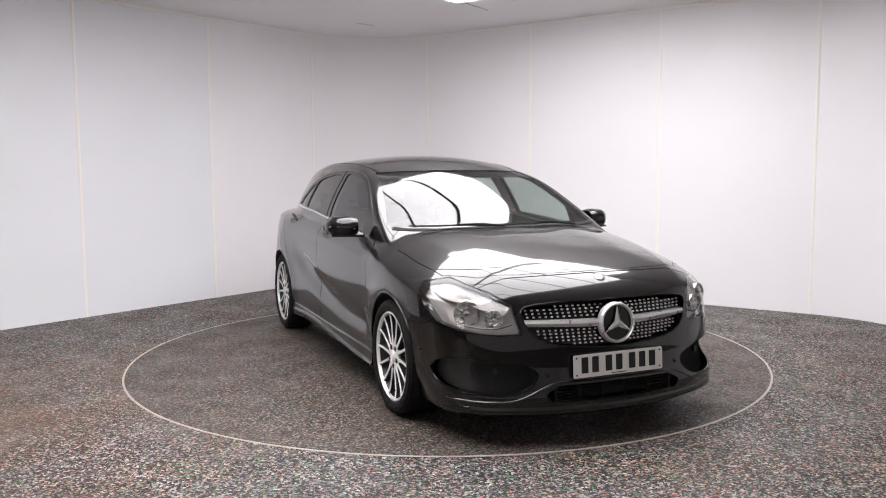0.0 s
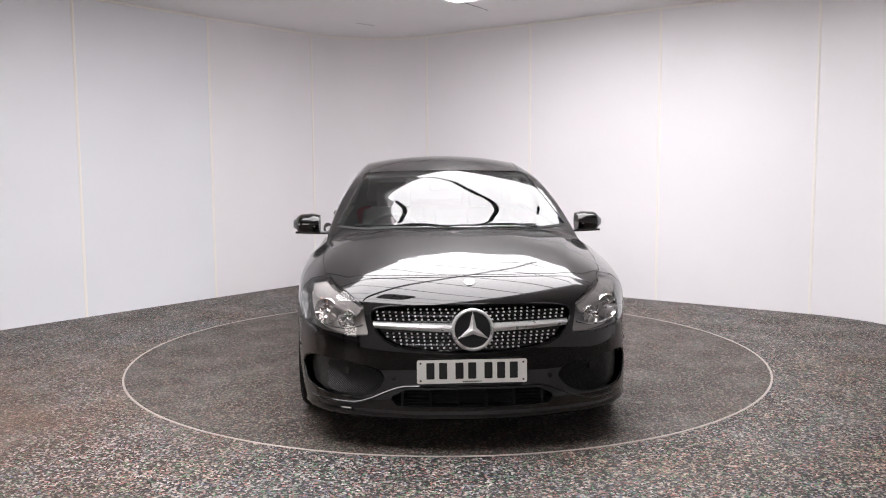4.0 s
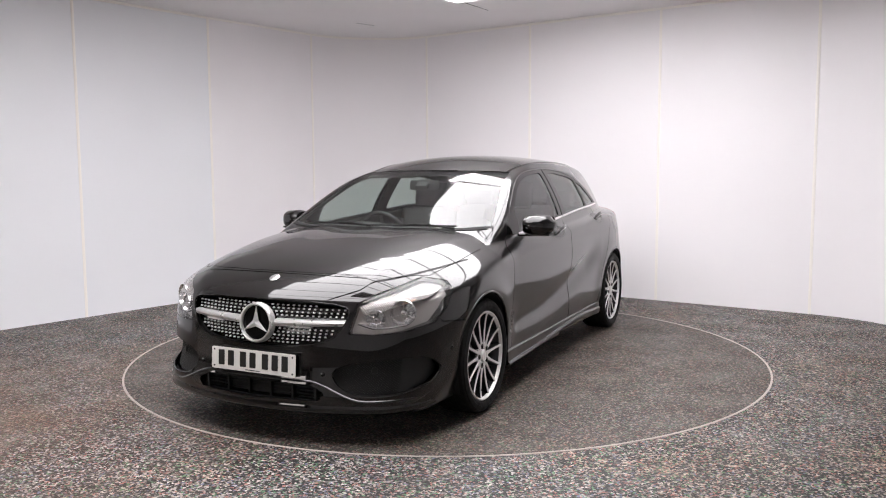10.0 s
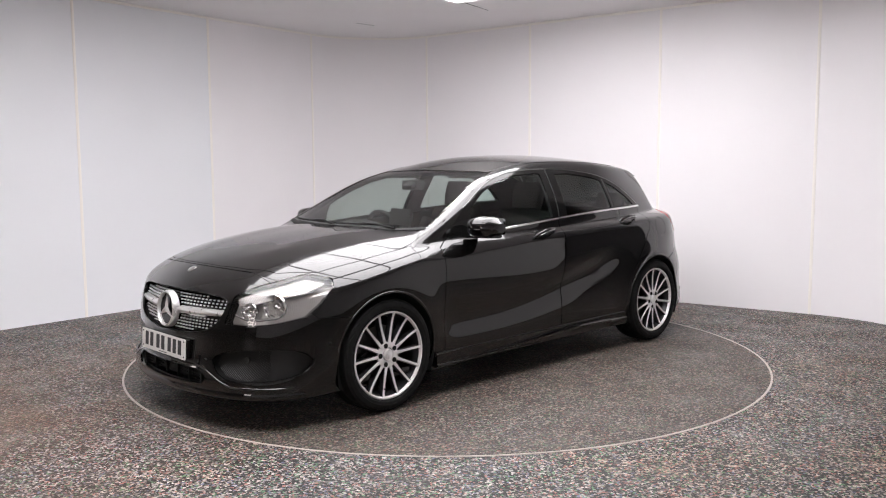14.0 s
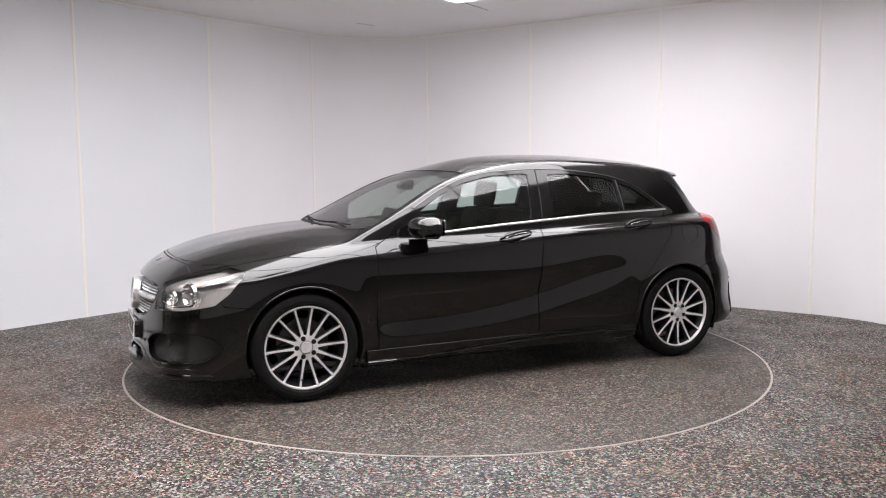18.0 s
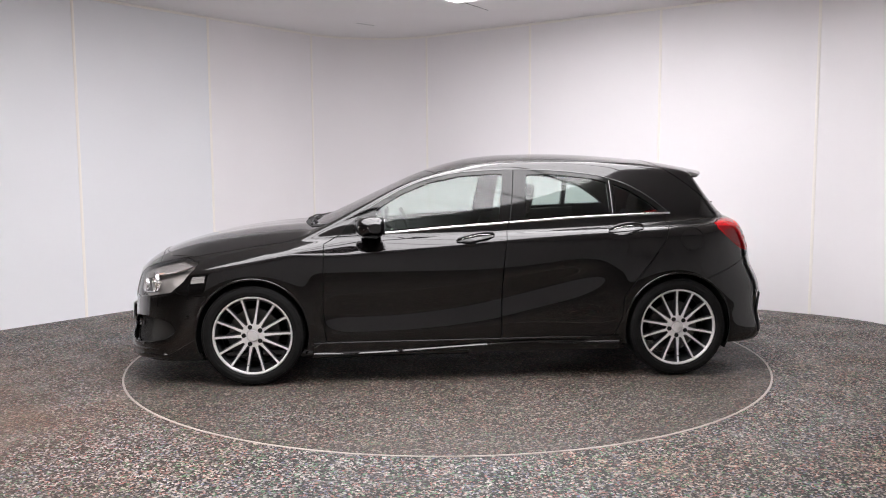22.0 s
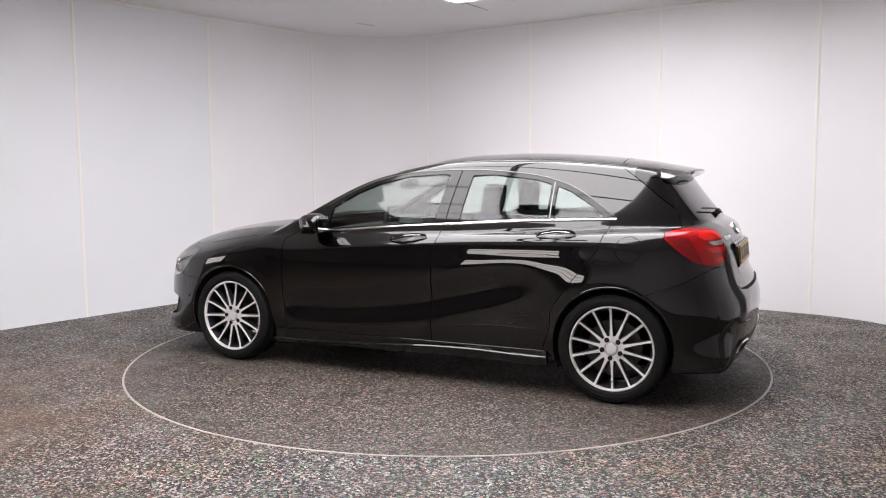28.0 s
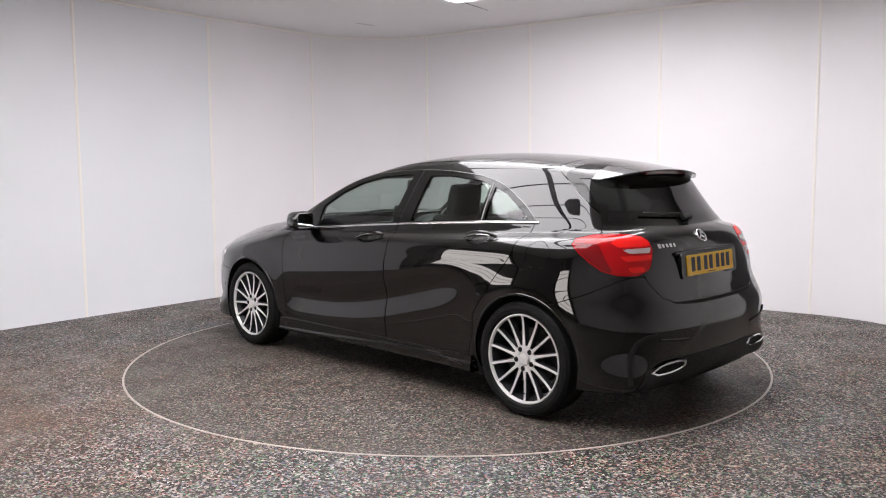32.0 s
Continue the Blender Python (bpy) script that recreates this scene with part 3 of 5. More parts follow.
def tidy(mesh):
    """Joins points that coincide and drops those unused."""
    P, N, T = mesh
    if not len(T):
        return P[:0], N[:0], T
    used = np.unique(T)
    key = np.round(P[used] * 2e5).astype(np.int64)
    _, first, inv = np.unique(key, axis=0, return_index=True, return_inverse=True)
    m = np.zeros(len(P), int)
    m[used] = inv.reshape(-1)
    T = m[T]
    T = T[(T[:, 0] != T[:, 1]) & (T[:, 1] != T[:, 2]) & (T[:, 2] != T[:, 0])]
    N = N[used][first]
    return P[used][first], N / np.maximum(np.linalg.norm(N, axis=1), 1e-9)[:, None], T


def without(mesh, f):
    return clip(mesh, lambda x, y, z: -f(x, y, z))


def edged(mesh, depth):
    """Folds the open edges of a panel inwards, so that it has a thickness."""
    P, N, T = mesh
    e = np.concatenate([T[:, [0, 1]], T[:, [1, 2]], T[:, [2, 0]]])
    s = np.sort(e, 1)
    _, inv, c = np.unique(s, axis=0, return_inverse=True, return_counts=True)
    b = e[c[inv.reshape(-1)] == 1]
    if not len(b):
        return mesh
    n = len(P)
    A, B = P[b[:, 0]], P[b[:, 1]]
    na, nb = N[b[:, 0]], N[b[:, 1]]
    out = np.cross(B - A, na)
    out /= np.maximum(np.linalg.norm(out, axis=1), 1e-9)[:, None]
    k = len(b)
    i = np.arange(k) + n
    verts = np.concatenate([P, A, B, A - na * depth, B - nb * depth])
    norms = np.concatenate([N, out, out, out, out])
    quads = np.concatenate([np.stack([i, i + 2 * k, i + k], 1), np.stack([i + k, i + 2 * k, i + 3 * k], 1)])
    return verts, norms, np.concatenate([T, quads])


def shifted(mesh, d):
    P, N, T = mesh
    return P + N * d, N, T


def panel(name, mesh, material, parent, label="", depth=0.012):
    if depth:
        mesh = edged(mesh, depth)
    P, N, T = mesh
    return raw(name, P, T, material, parent, label, N)


def polygon(pts, r=0.0):
    """Signed distance to a closed outline (negative inside), corners rounded by r."""
    p = np.array(pts, float)
    q = np.roll(p, -1, 0)

    def f(u, v):
        best = np.full(np.shape(u), 1e9)
        inside = np.zeros(np.shape(u), bool)
        for (x0, y0), (x1, y1) in zip(p, q):
            dx, dy = x1 - x0, y1 - y0
            t = np.clip(((u - x0) * dx + (v - y0) * dy) / (dx * dx + dy * dy), 0, 1)
            best = np.minimum(best, (u - x0 - t * dx) ** 2 + (v - y0 - t * dy) ** 2)
            if y0 != y1:
                inside ^= ((y0 > v) != (y1 > v)) & (u < (x1 - x0) * (v - y0) / (y1 - y0) + x0)
        return np.sqrt(best) * np.where(inside, -1, 1) - r

    return f


def rounded_poly(pts, k=3):
    """Corner cutting, to round an outline."""
    for _ in range(k):
        out = []
        for a, b in zip(pts, pts[1:] + pts[:1]):
            out += [(a[0] * 0.75 + b[0] * 0.25, a[1] * 0.75 + b[1] * 0.25), (a[0] * 0.25 + b[0] * 0.75, a[1] * 0.25 + b[1] * 0.75)]
        pts = out
    return pts


def first_out(at, lo_, hi_):
    """Where a line leaves the body: at(t) gives its points for an array of t."""
    for _ in range(2):
        t = np.linspace(lo_, hi_, 60)
        v = body(*at(t))
        k = max(1, 59 - int(np.argmax(v[::-1] < 0))) if (v < 0).any() else 1
        k = min(k + 1, 59) if v[k] < 0 else k
        lo_, hi_, a, b = t[k - 1], t[k], v[k - 1], v[k]
    t = lo_ + (hi_ - lo_) * min(1, max(0, a / (a - b)))
    p = np.array([float(q) for q in np.broadcast_arrays(*at(t))])
    e = 0.002
    D = np.concatenate([np.eye(3) * e, -np.eye(3) * e])
    w = body(*(p + D).T)
    g = (w[:3] - w[3:]) / (2 * e)
    return p, g / np.linalg.norm(g)


def on_side(x, z, side=1, off=0.0):
    """The point of the flank at (x, z), pushed out by off, and the normal there."""
    p, g = first_out(lambda t: (x + 0 * t, t, z + 0 * t), 0.2, 1.1)
    p = p + g * off
    return Vector((p[0], p[1] * side, p[2])), Vector((g[0], g[1] * side, g[2]))


def on_end(y, z, front=True, off=0.0):
    """The point of the front or tail at (y, z), pushed out by off, and the normal there."""
    s = 1 if front else -1
    p, g = first_out(lambda t: (t * s, y + 0 * t, z + 0 * t), 0.0, 2.6)
    return Vector(p + g * off), Vector(g)


def on_top(x, y, off=0.0):
    """The point of the upper side at (x, y), pushed out by off, and the normal there."""
    p, g = first_out(lambda t: (x + 0 * t, y + 0 * t, t), 0.3, 1.7)
    return Vector(p + g * off), Vector(g)


car = tagged(new("hatchback_car"), "glossy black five-door hatchback with multi-spoke alloy wheels", "car")

H_ = 0.0135
SKIN = skin(body, (-2.16, -0.945 - H_ / 2, 0.10), (2.34, 0.95, 1.50), H_)


# ---------------------------------------------------------------- the car: panels
f_arch = lambda x, y, z: 0.343 - np.sqrt((np.abs(x) - AXLE) ** 2 + (z - 0.322) ** 2)


def outline_xz(pts, smooth=0):
    g = polygon(rounded_poly(pts, smooth) if smooth else pts)
    return lambda x, y, z: g(x, z)


def outline_yz(pts, smooth=0):
    g = polygon(rounded_poly(pts, smooth) if smooth else pts)
    return lambda x, y, z: g(np.abs(y), z)


def both(*fs):
    return lambda x, y, z: np.maximum.reduce([f(x, y, z) for f in fs])


def grown(f, d):
    return lambda x, y, z: f(x, y, z) - d


left_half = lambda x, y, z: -y
right_half = lambda x, y, z: y
HALF = ((1, left_half), (-1, right_half))

# window band of the side, and the panes in it
DLO = [(0.80, 0.938), (0.765, 0.985), (0.62, 1.098), (0.44, 1.200), (0.27, 1.272), (0.05, 1.318), (-0.27, 1.335), (-0.54, 1.330), (-0.86, 1.296), (-1.05, 1.240), (-1.22, 1.140), (-1.335, 1.040), (-1.30, 1.034), (-0.67, 1.017), (-0.26, 0.991), (0.18, 0.962), (0.60, 0.930)]
f_dlo = both(outline_xz(DLO), lambda x, y, z: 0.42 - np.abs(y))
GLASS_FRONT = [(0.585, 0.950), (0.575, 1.085), (0.42, 1.178), (0.25, 1.248), (0.04, 1.292), (-0.20, 1.306), (-0.245, 1.30), (-0.198, 1.005), (0.18, 0.982)]
GLASS_REAR = [(-0.40, 1.298), (-0.56, 1.302), (-0.84, 1.270), (-0.925, 1.245), (-0.925, 1.045), (-0.67, 1.036), (-0.365, 1.016)]
GLASS_QUARTER = [(-0.965, 1.235), (-1.06, 1.200), (-1.19, 1.118), (-1.262, 1.058), (-0.965, 1.048)]
belt_z = curve((0.80, 0.922), (0.60, 0.930), (0.18, 0.962), (-0.26, 0.991), (-0.67, 1.017), (-1.335, 1.040))
f_screen = lambda x, y, z: np.maximum.reduce([np.abs(y) - (0.735 - 0.50 * (z - 0.96)), (x + screen_wrap(y)) - 1.035 + 0 * z, 0.235 - (x + 0.16 * y * y) + 0 * z, 0.955 - z])
f_rearglass = lambda x, y, z: np.maximum.reduce([x + 1.30 + 0 * z, np.abs(y) - (0.615 - 0.20 * (z - 1.0)), 1.030 + 0.05 * y * y - z, z - 1.290 + 0.02 * y * y])
BONNET = [(2.00, -0.05), (1.99, 0.20), (1.955, 0.42), (1.885, 0.60), (1.72, 0.725), (1.47, 0.758), (1.17, 0.765), (1.00, 0.730), (0.945, 0.670), (1.025, 0.46), (1.065, 0.20), (1.075, -0.05)]
g_bonnet = polygon(BONNET)
f_bonnet = lambda x, y, z: np.maximum(g_bonnet(x, np.abs(y)), 0.70 - z)
HEAD = [(-1.045, 0.548), (-0.990, 0.695), (-0.872, 0.742), (-0.640, 0.797), (-0.505, 0.772), (-0.488, 0.735), (-0.53, 0.655), (-0.607, 0.585), (-0.765, 0.556), (-0.927, 0.543)]
g_head = polygon(HEAD)
f_head = lambda x, y, z: np.maximum(g_head(-0.66 * x + 0.75 * np.abs(y), z), 1.5 - x)
TAIL = [(-0.517, 0.972), (-0.694, 1.004), (-0.88, 0.996), (-0.945, 0.965), (-0.962, 0.90), (-0.915, 0.792), (-0.70, 0.797), (-0.577, 0.885)]
g_tail = polygon(rounded_poly(TAIL, 1))
f_tail = lambda x, y, z: np.maximum(g_tail(0.69 * x + 0.72 * np.abs(y), z), x + 1.4)
GRILLE = [(-0.6, 0.703), (0.264, 0.698), (0.455, 0.684), (0.492, 0.655), (0.470, 0.585), (0.41, 0.515), (0.27, 0.482), (0.0, 0.466), (-0.6, 0.466)]
f_grille = both(outline_yz(GRILLE, 1), lambda x, y, z: 1.9 - x)
INTAKE = [(0.405, 0.372), (0.53, 0.418), (0.72, 0.436), (0.815, 0.425), (0.845, 0.345), (0.80, 0.268), (0.56, 0.250), (0.445, 0.292)]
f_intake = both(outline_yz(INTAKE, 1), lambda x, y, z: 1.6 - x)
MOUTH = [(-0.05, 0.306), (0.32, 0.300), (0.395, 0.262), (0.36, 0.222), (-0.05, 0.218)]
f_mouth = both(outline_yz(MOUTH), lambda x, y, z: 1.9 - x)
f_bumper_front = both(outline_xz([(2.5, 0.0), (1.45, 0.0), (1.60, 0.45), (1.625, 0.568), (1.80, 0.583), (1.93, 0.70), (1.96, 0.80), (2.5, 0.9)]))
f_bumper_rear = both(outline_xz([(-2.4, 0.0), (-1.3, 0.0), (-1.48, 0.615), (-1.72, 0.702), (-1.88, 0.785), (-2.4, 0.80)]))
HATCH = [(-0.05, 1.6), (0.75, 1.6), (0.75, 1.0), (0.640, 0.985), (0.60, 0.80), (0.575, 0.755), (0.50, 0.672), (0.41, 0.642), (-0.05, 0.632)]
f_hatch = both(outline_yz(HATCH), outline_xz([(-1.275, 1.6), (-1.275, 1.40), (-1.31, 1.355), (-1.44, 1.265), (-1.655, 1.095), (-1.69, 1.0), (-1.69, 0.5), (-2.5, 0.5), (-2.5, 1.6)]))
f_under_belt = lambda x, y, z: np.maximum(z - belt_z(x) - 0.01, 0.5 - np.abs(y))
f_door_front = both(outline_xz([(0.80, 0.935), (0.905, 0.878), (0.915, 0.49), (0.898, 0.262), (-0.208, 0.255), (-0.203, 0.41), (-0.217, 0.74), (-0.262, 1.03), (0.60, 1.03)]), f_under_belt)
f_door_rear = both(outline_xz([(-0.264, 1.08), (-0.221, 0.74), (-0.207, 0.41), (-0.212, 0.255), (-0.93, 0.262), (-0.985, 0.40), (-0.992, 0.523), (-1.123, 0.70), (-1.262, 0.874), (-1.325, 1.08)]), f_under_belt)
f_skirt = lambda x, y, z: np.maximum.reduce([np.abs(x) - 0.985, z - 0.248, 0.6 - np.abs(y)])
f_fuel = lambda x, y, z: np.maximum(np.sqrt((x + 1.437) ** 2 + ((z - 0.885) * 1.05) ** 2) - 0.075, 0.5 - y)

GAP = 0.0022
shell = clip(SKIN, f_arch)
shell = clip(shell, lambda x, y, z: np.where(np.abs(y) < 0.74, 0.20 - z, 0.12 - z) * np.where(x > 1.7, 0.5, 1))


def take(f, gap=GAP):
    """Cuts a panel out of the shell along a narrow gap."""
    global shell
    piece = clip(shell, grown(f, -gap))
    shell = without(shell, grown(f, gap))
    return piece


screen = take(f_screen, 0.0)
rear_glass = take(f_rearglass, 0.0)
bands = take(f_dlo, 0.0)
heads = take(f_head, 0.001)
tails = take(f_tail, 0.001)
grille_patch = take(f_grille, 0.0)
intakes = take(f_intake, 0.0)
mouth = take(f_mouth, 0.0)
bonnet = take(f_bonnet)
hatch = take(f_hatch)
bumper_f = take(f_bumper_front)
bumper_r = take(f_bumper_rear)
doors_f = take(f_door_front)
doors_r = take(f_door_rear)
skirts = take(f_skirt, 0.0)
fuel = take(f_fuel, 0.0014)

panel("body", shell, M_PAINT, car, "glossy black painted shell with roof and wings", 0.014)
panel("bonnet", bonnet, M_PAINT, car)
panel("front_bumper", bumper_f, M_PAINT, car)
panel("rear_bumper", bumper_r, M_PAINT, car)
panel("fuel_flap", fuel, M_PAINT, car)
f_surround = lambda x, y, z: np.maximum(1.02 + 0.05 * y * y - z, x + 1.40)
surround = clip(hatch, f_surround)
hatch = without(hatch, f_surround)
tailgate = panel("tailgate", hatch, M_PAINT, car)
panel("window_surround", surround, M_PIANO, tailgate, "gloss black surround of the rear window")
panel("windscreen", shifted(screen, -0.003), M_SCREENGLASS, car, "clear raked windscreen", 0)
panel("rear_window", shifted(rear_glass, -0.003), M_REARGLASS, tailgate, "dark tinted rear window", 0)
door_of = {}
for s, half in HALF:
    fd = panel("front_door", clip(doors_f, half), M_PAINT, car)
    rd = panel("rear_door", clip(doors_r, half), M_PAINT, car)
    door_of[s] = (fd, rd)
    panel("side_skirt", shifted(clip(skirts, half), 0.010), M_PAINT, car, "", 0.03)
    band = clip(bands, half)
    for name, pts, par in (("window", GLASS_FRONT, fd), ("window", GLASS_REAR, rd), ("quarter_window", GLASS_QUARTER, rd)):
        g = outline_xz(pts)
        pane = clip(band, g)
        band = without(band, g)
        panel(name, shifted(pane, -0.005), M_SIDEGLASS, par, "clear side glass", 0)
    panel("window_frame", band, M_PIANO, car, "gloss black window surround and pillar trim", 0.02)

# dark shell behind the panels, seen in the gaps and through the windows
inner = skin(body, (-2.16, -0.945 - 0.013, 0.16), (2.34, 0.96, 1.50), 0.026, -0.034)
inner = clip(inner, lambda x, y, z: -0.012 + np.maximum.reduce([-f_screen(x, y, z), 0 * x - 9]))
inner = without(inner, grown(f_rearglass, 0.006))
for pts in (GLASS_FRONT, GLASS_REAR, GLASS_QUARTER):
    inner = without(inner, grown(both(outline_xz(pts), lambda x, y, z: 0.42 - np.abs(y)), 0.006))
for cut in (f_head, f_grille, f_mouth, f_intake, f_tail):
    inner = without(inner, grown(cut, 0.0))
inner = clip(inner, lambda x, y, z: 0.349 - np.sqrt((np.abs(x) - AXLE) ** 2 + (z - 0.322) ** 2))
panel("lining", inner, M_DASH, car, "dark inner lining", 0)

# rolled lips round the wheel openings
for ax in (AXLE, -AXLE):
    for s in (1, -1):
        bm = bmesh.new()
        rim_ = [on_side(ax + 0.350 * math.cos(radians(a)), 0.322 + 0.350 * math.sin(radians(a)), s, -0.002)[0] for a in range(2, 179, 5)]
        tube(bm, rim_, lambda t: 0.0075 * math.sin(math.pi * (0.06 + 0.88 * t)) ** 0.5, 8)
        part("arch_lip", bm, M_PAINT, car, smooth=60)

# floor pan, wheel housings
bm = bmesh.new()
box(bm, -1.9, 1.95, -0.56, 0.56, 0.17, 0.21)
box(bm, -0.96, 0.96, -0.80, 0.80, 0.175, 0.215)
part("floor_pan", bm, M_LINER, car)
for ax in (AXLE, -AXLE):
    for s in (1, -1):
        bm = bmesh.new()
        n = 28
        arc = [(math.cos(radians(-25 + 230 * i / n)), math.sin(radians(-25 + 230 * i / n))) for i in range(n + 1)]
        a = [bm.verts.new((ax + 0.346 * c, s * 0.868, 0.322 + 0.346 * d)) for c, d in arc]
        b = [bm.verts.new((ax + 0.346 * c, s * 0.50, 0.322 + 0.346 * d)) for c, d in arc]
        for i in range(n):
            bm.faces.new((a[i], a[i + 1], b[i + 1], b[i]))
        bm.faces.new(b)
        part("wheel_arch_liner", bm, M_LINER, car, smooth=40)

# ---------------------------------------------------------------- wheels


def wheel_parts():
    """One alloy wheel, its axis along +y, its outer face towards +y."""
    up = pose(0, 0, 0, -90)
    bm = bmesh.new()
    lathe(bm, [(0.208, -0.10), (0.238, -0.105), (0.240, -0.09), (0.215, -0.06), (0.208, 0.02), (0.219, 0.062), (0.231, 0.080), (0.2345, 0.092)], 64, up)
    w = part("wheel", bm, M_RIMDARK, None, "fourteen-spoke alloy wheel with a machined face", 40)
    bm = bmesh.new()
    lathe(bm, [(0.231, 0.086), (0.233, 0.096), (0.2375, 0.1035), (0.2435, 0.103), (0.246, 0.097), (0.2445, 0.086)], 72, up)
    part("rim", bm, M_RIMCUT, w, "bright machined rim lip", 40)
    bm = bmesh.new()
    lathe(bm, [(0.224, -0.108), (0.254, -0.112), (0.290, -0.108), (0.309, -0.096), (0.316, -0.080), (0.318, -0.04), (0.3165, -0.037), (0.3165, -0.033), (0.318, -0.03), (0.318, 0.03), (0.3165, 0.033), (0.3165, 0.037),
               (0.318, 0.04), (0.316, 0.080), (0.309, 0.097), (0.299, 0.104), (0.297, 0.1085), (0.289, 0.111), (0.274, 0.113), (0.272, 0.1115), (0.258, 0.110), (0.251, 0.105), (0.245, 0.096), (0.240, 0.08)], 72, up)
    part("tyre", bm, M_TYRE, w, "black low-profile tyre", 25)
    bm = bmesh.new()
    lathe(bm, [(0.001, -0.02), (0.155, -0.02), (0.158, -0.015), (0.158, -0.002), (0.155, 0.003), (0.085, 0.003), (0.08, 0.03), (0.001, 0.03)], 40, up)
    part("brake_disc", bm, M_DISCBRAKE, w, smooth=30)
    bm = bmesh.new()
    box(bm, 0.075, 0.165, -0.035, 0.035, -0.07, 0.07, pose(0, 0, 0, 0, 35), 0.012)
    part("brake_caliper", bm, M_RIMDARK, w, smooth=30)
    # spokes: dark sides, machined tops
    bm = bmesh.new()
    secs = []
    for r, hw, top in ((0.050, 0.014, 0.088), (0.075, 0.0125, 0.088), (0.12, 0.0095, 0.087), (0.18, 0.0085, 0.088), (0.215, 0.0085, 0.092), (0.234, 0.0105, 0.0975)):
        secs.append([(-hw * 1.25, r, top - 0.035), (-hw, r, top - 0.004), (hw, r, top - 0.004), (hw * 1.25, r, top - 0.035)])
    loft(bm, secs)
    bmesh.ops.transform(bm, matrix=up, verts=bm.verts)
    me_d = part("spoke", bm, M_RIMDARK, w, smooth=40)
    bm = bmesh.new()
    secs = []
    for r, hw, top in ((0.050, 0.0130, 0.088), (0.075, 0.0118, 0.088), (0.12, 0.0088, 0.087), (0.18, 0.0078, 0.088), (0.215, 0.0078, 0.092), (0.234, 0.0105, 0.0975)):
        hw *= 0.88
        secs.append([(-hw, r, top - 0.006), (-hw * 0.8, r, top), (hw * 0.8, r, top), (hw, r, top - 0.006)])
    loft(bm, secs)
    bmesh.ops.transform(bm, matrix=up, verts=bm.verts)
    me_f = part("spoke_face", bm, M_RIMCUT, w, "bright machined spoke face", 40)
    for i in range(1, 14):
        for src in (me_d, me_f):
            o = new(src.name.split(".")[0], src.data)
            o.parent = w
            o.matrix_basis = pose(0, 0, 0, 0, 360 * i / 14)
            if src is me_f:
                tagged(o, "bright machined spoke face")
    bm = bmesh.new()
    lathe(bm, [(0.001, 0.07), (0.070, 0.07), (0.074, 0.080), (0.072, 0.086), (0.042, 0.088), (0.040, 0.087), (0.0385, 0.074), (0.001, 0.074)], 40, up)
    part("hub", bm, M_RIMCUT, w, smooth=35)
    bm = bmesh.new()
    lathe(bm, [(0.0335, 0.082), (0.0335, 0.092), (0.031, 0.0955), (0.0285, 0.096), (0.0275, 0.0935), (0.024, 0.0935), (0.023, 0.0955), (0.001, 0.097)], 32, up)
    for i in range(3):
        box(bm, -0.0016, 0.0016, 0.0, 0.021, 0.0955, 0.0988, up @ pose(0, 0, 0, 0, 0, 120 * i))
    part("centre_cap", bm, M_RIMCUT, w, "silver centre cap", 40)
    for i in range(5):
        a = radians(81 + 72 * i)
        bm = bmesh.new()
        lathe(bm, [(0.0142, 0.086), (0.0142, 0.0885), (0.0001, 0.0885)], 16, pose(0, 0, 0, -90) @ pose(0.055 * math.cos(a), 0.055 * math.sin(a), 0.0012))
        lathe(bm, [(0.0001, 0.0905), (0.005, 0.0905), (0.006, 0.0885)], 6, pose(0, 0, 0, -90) @ pose(0.055 * math.cos(a), 0.055 * math.sin(a), 0.0012))
        part("wheel_bolt", bm, M_LINER, w, "dark recessed wheel bolt")
    bm = bmesh.new()
    tube(bm, [(0.0, 0.07, -0.195), (0.0, 0.098, -0.188)], 0.004, 8)
    part("valve", bm, M_LINER, w)
    return w


wheel0 = wheel_parts()
wheel0.parent = car
for i_, (ax, s, spin) in enumerate(((AXLE, 1, -10), (-AXLE, 1, 2), (AXLE, -1, 9), (-AXLE, -1, 21))):
    m_ = pose(ax, s * 0.772, WHEEL_R, 0, 0, 0 if s > 0 else 180) @ pose(0, 0, 0, 0, spin)
    if i_ == 0:
        wheel0.matrix_basis = m_
    else:
        copy_thing(wheel0, m_)

# ---------------------------------------------------------------- front of the car


def frame_at(p, n, up=(0, 0, 1)):
    """A pose at p whose z axis is n and whose y axis is as near to up as can be."""
    z = Vector(n).normalized()
    x = Vector(up).cross(z).normalized()
    y = z.cross(x)
    return Matrix((( x.x, y.x, z.x, p[0]), (x.y, y.y, z.y, p[1]), (x.z, y.z, z.z, p[2]), (0, 0, 0, 1)))


def ribbon(bm, pts, normals, w, h):
    """A flat strip of width w and height h along points on the skin."""
    rings = []
    k = len(pts)
    for i, (p, n) in enumerate(zip(pts, normals)):
        d = (pts[min(i + 1, k - 1)] - pts[max(i - 1, 0)]).normalized()
        n = Vector(n).normalized()
        c = d.cross(n).normalized()
        rings.append([p - c * w / 2 - n * 0.004, p - c * w / 2 + n * h * 0.6, p - c * w * 0.3 + n * h, p + c * w * 0.3 + n * h, p + c * w / 2 + n * h * 0.6, p + c * w / 2 - n * 0.004])
    loft(bm, rings)


def disc(bm, r, h, m, n=24, dome=0.0):
    lathe(bm, [(r, 0.0), (r, h * 0.7), (r * 0.9, h), (r * 0.5, h + dome * 0.7), (0.0005, h + dome)], n, m)


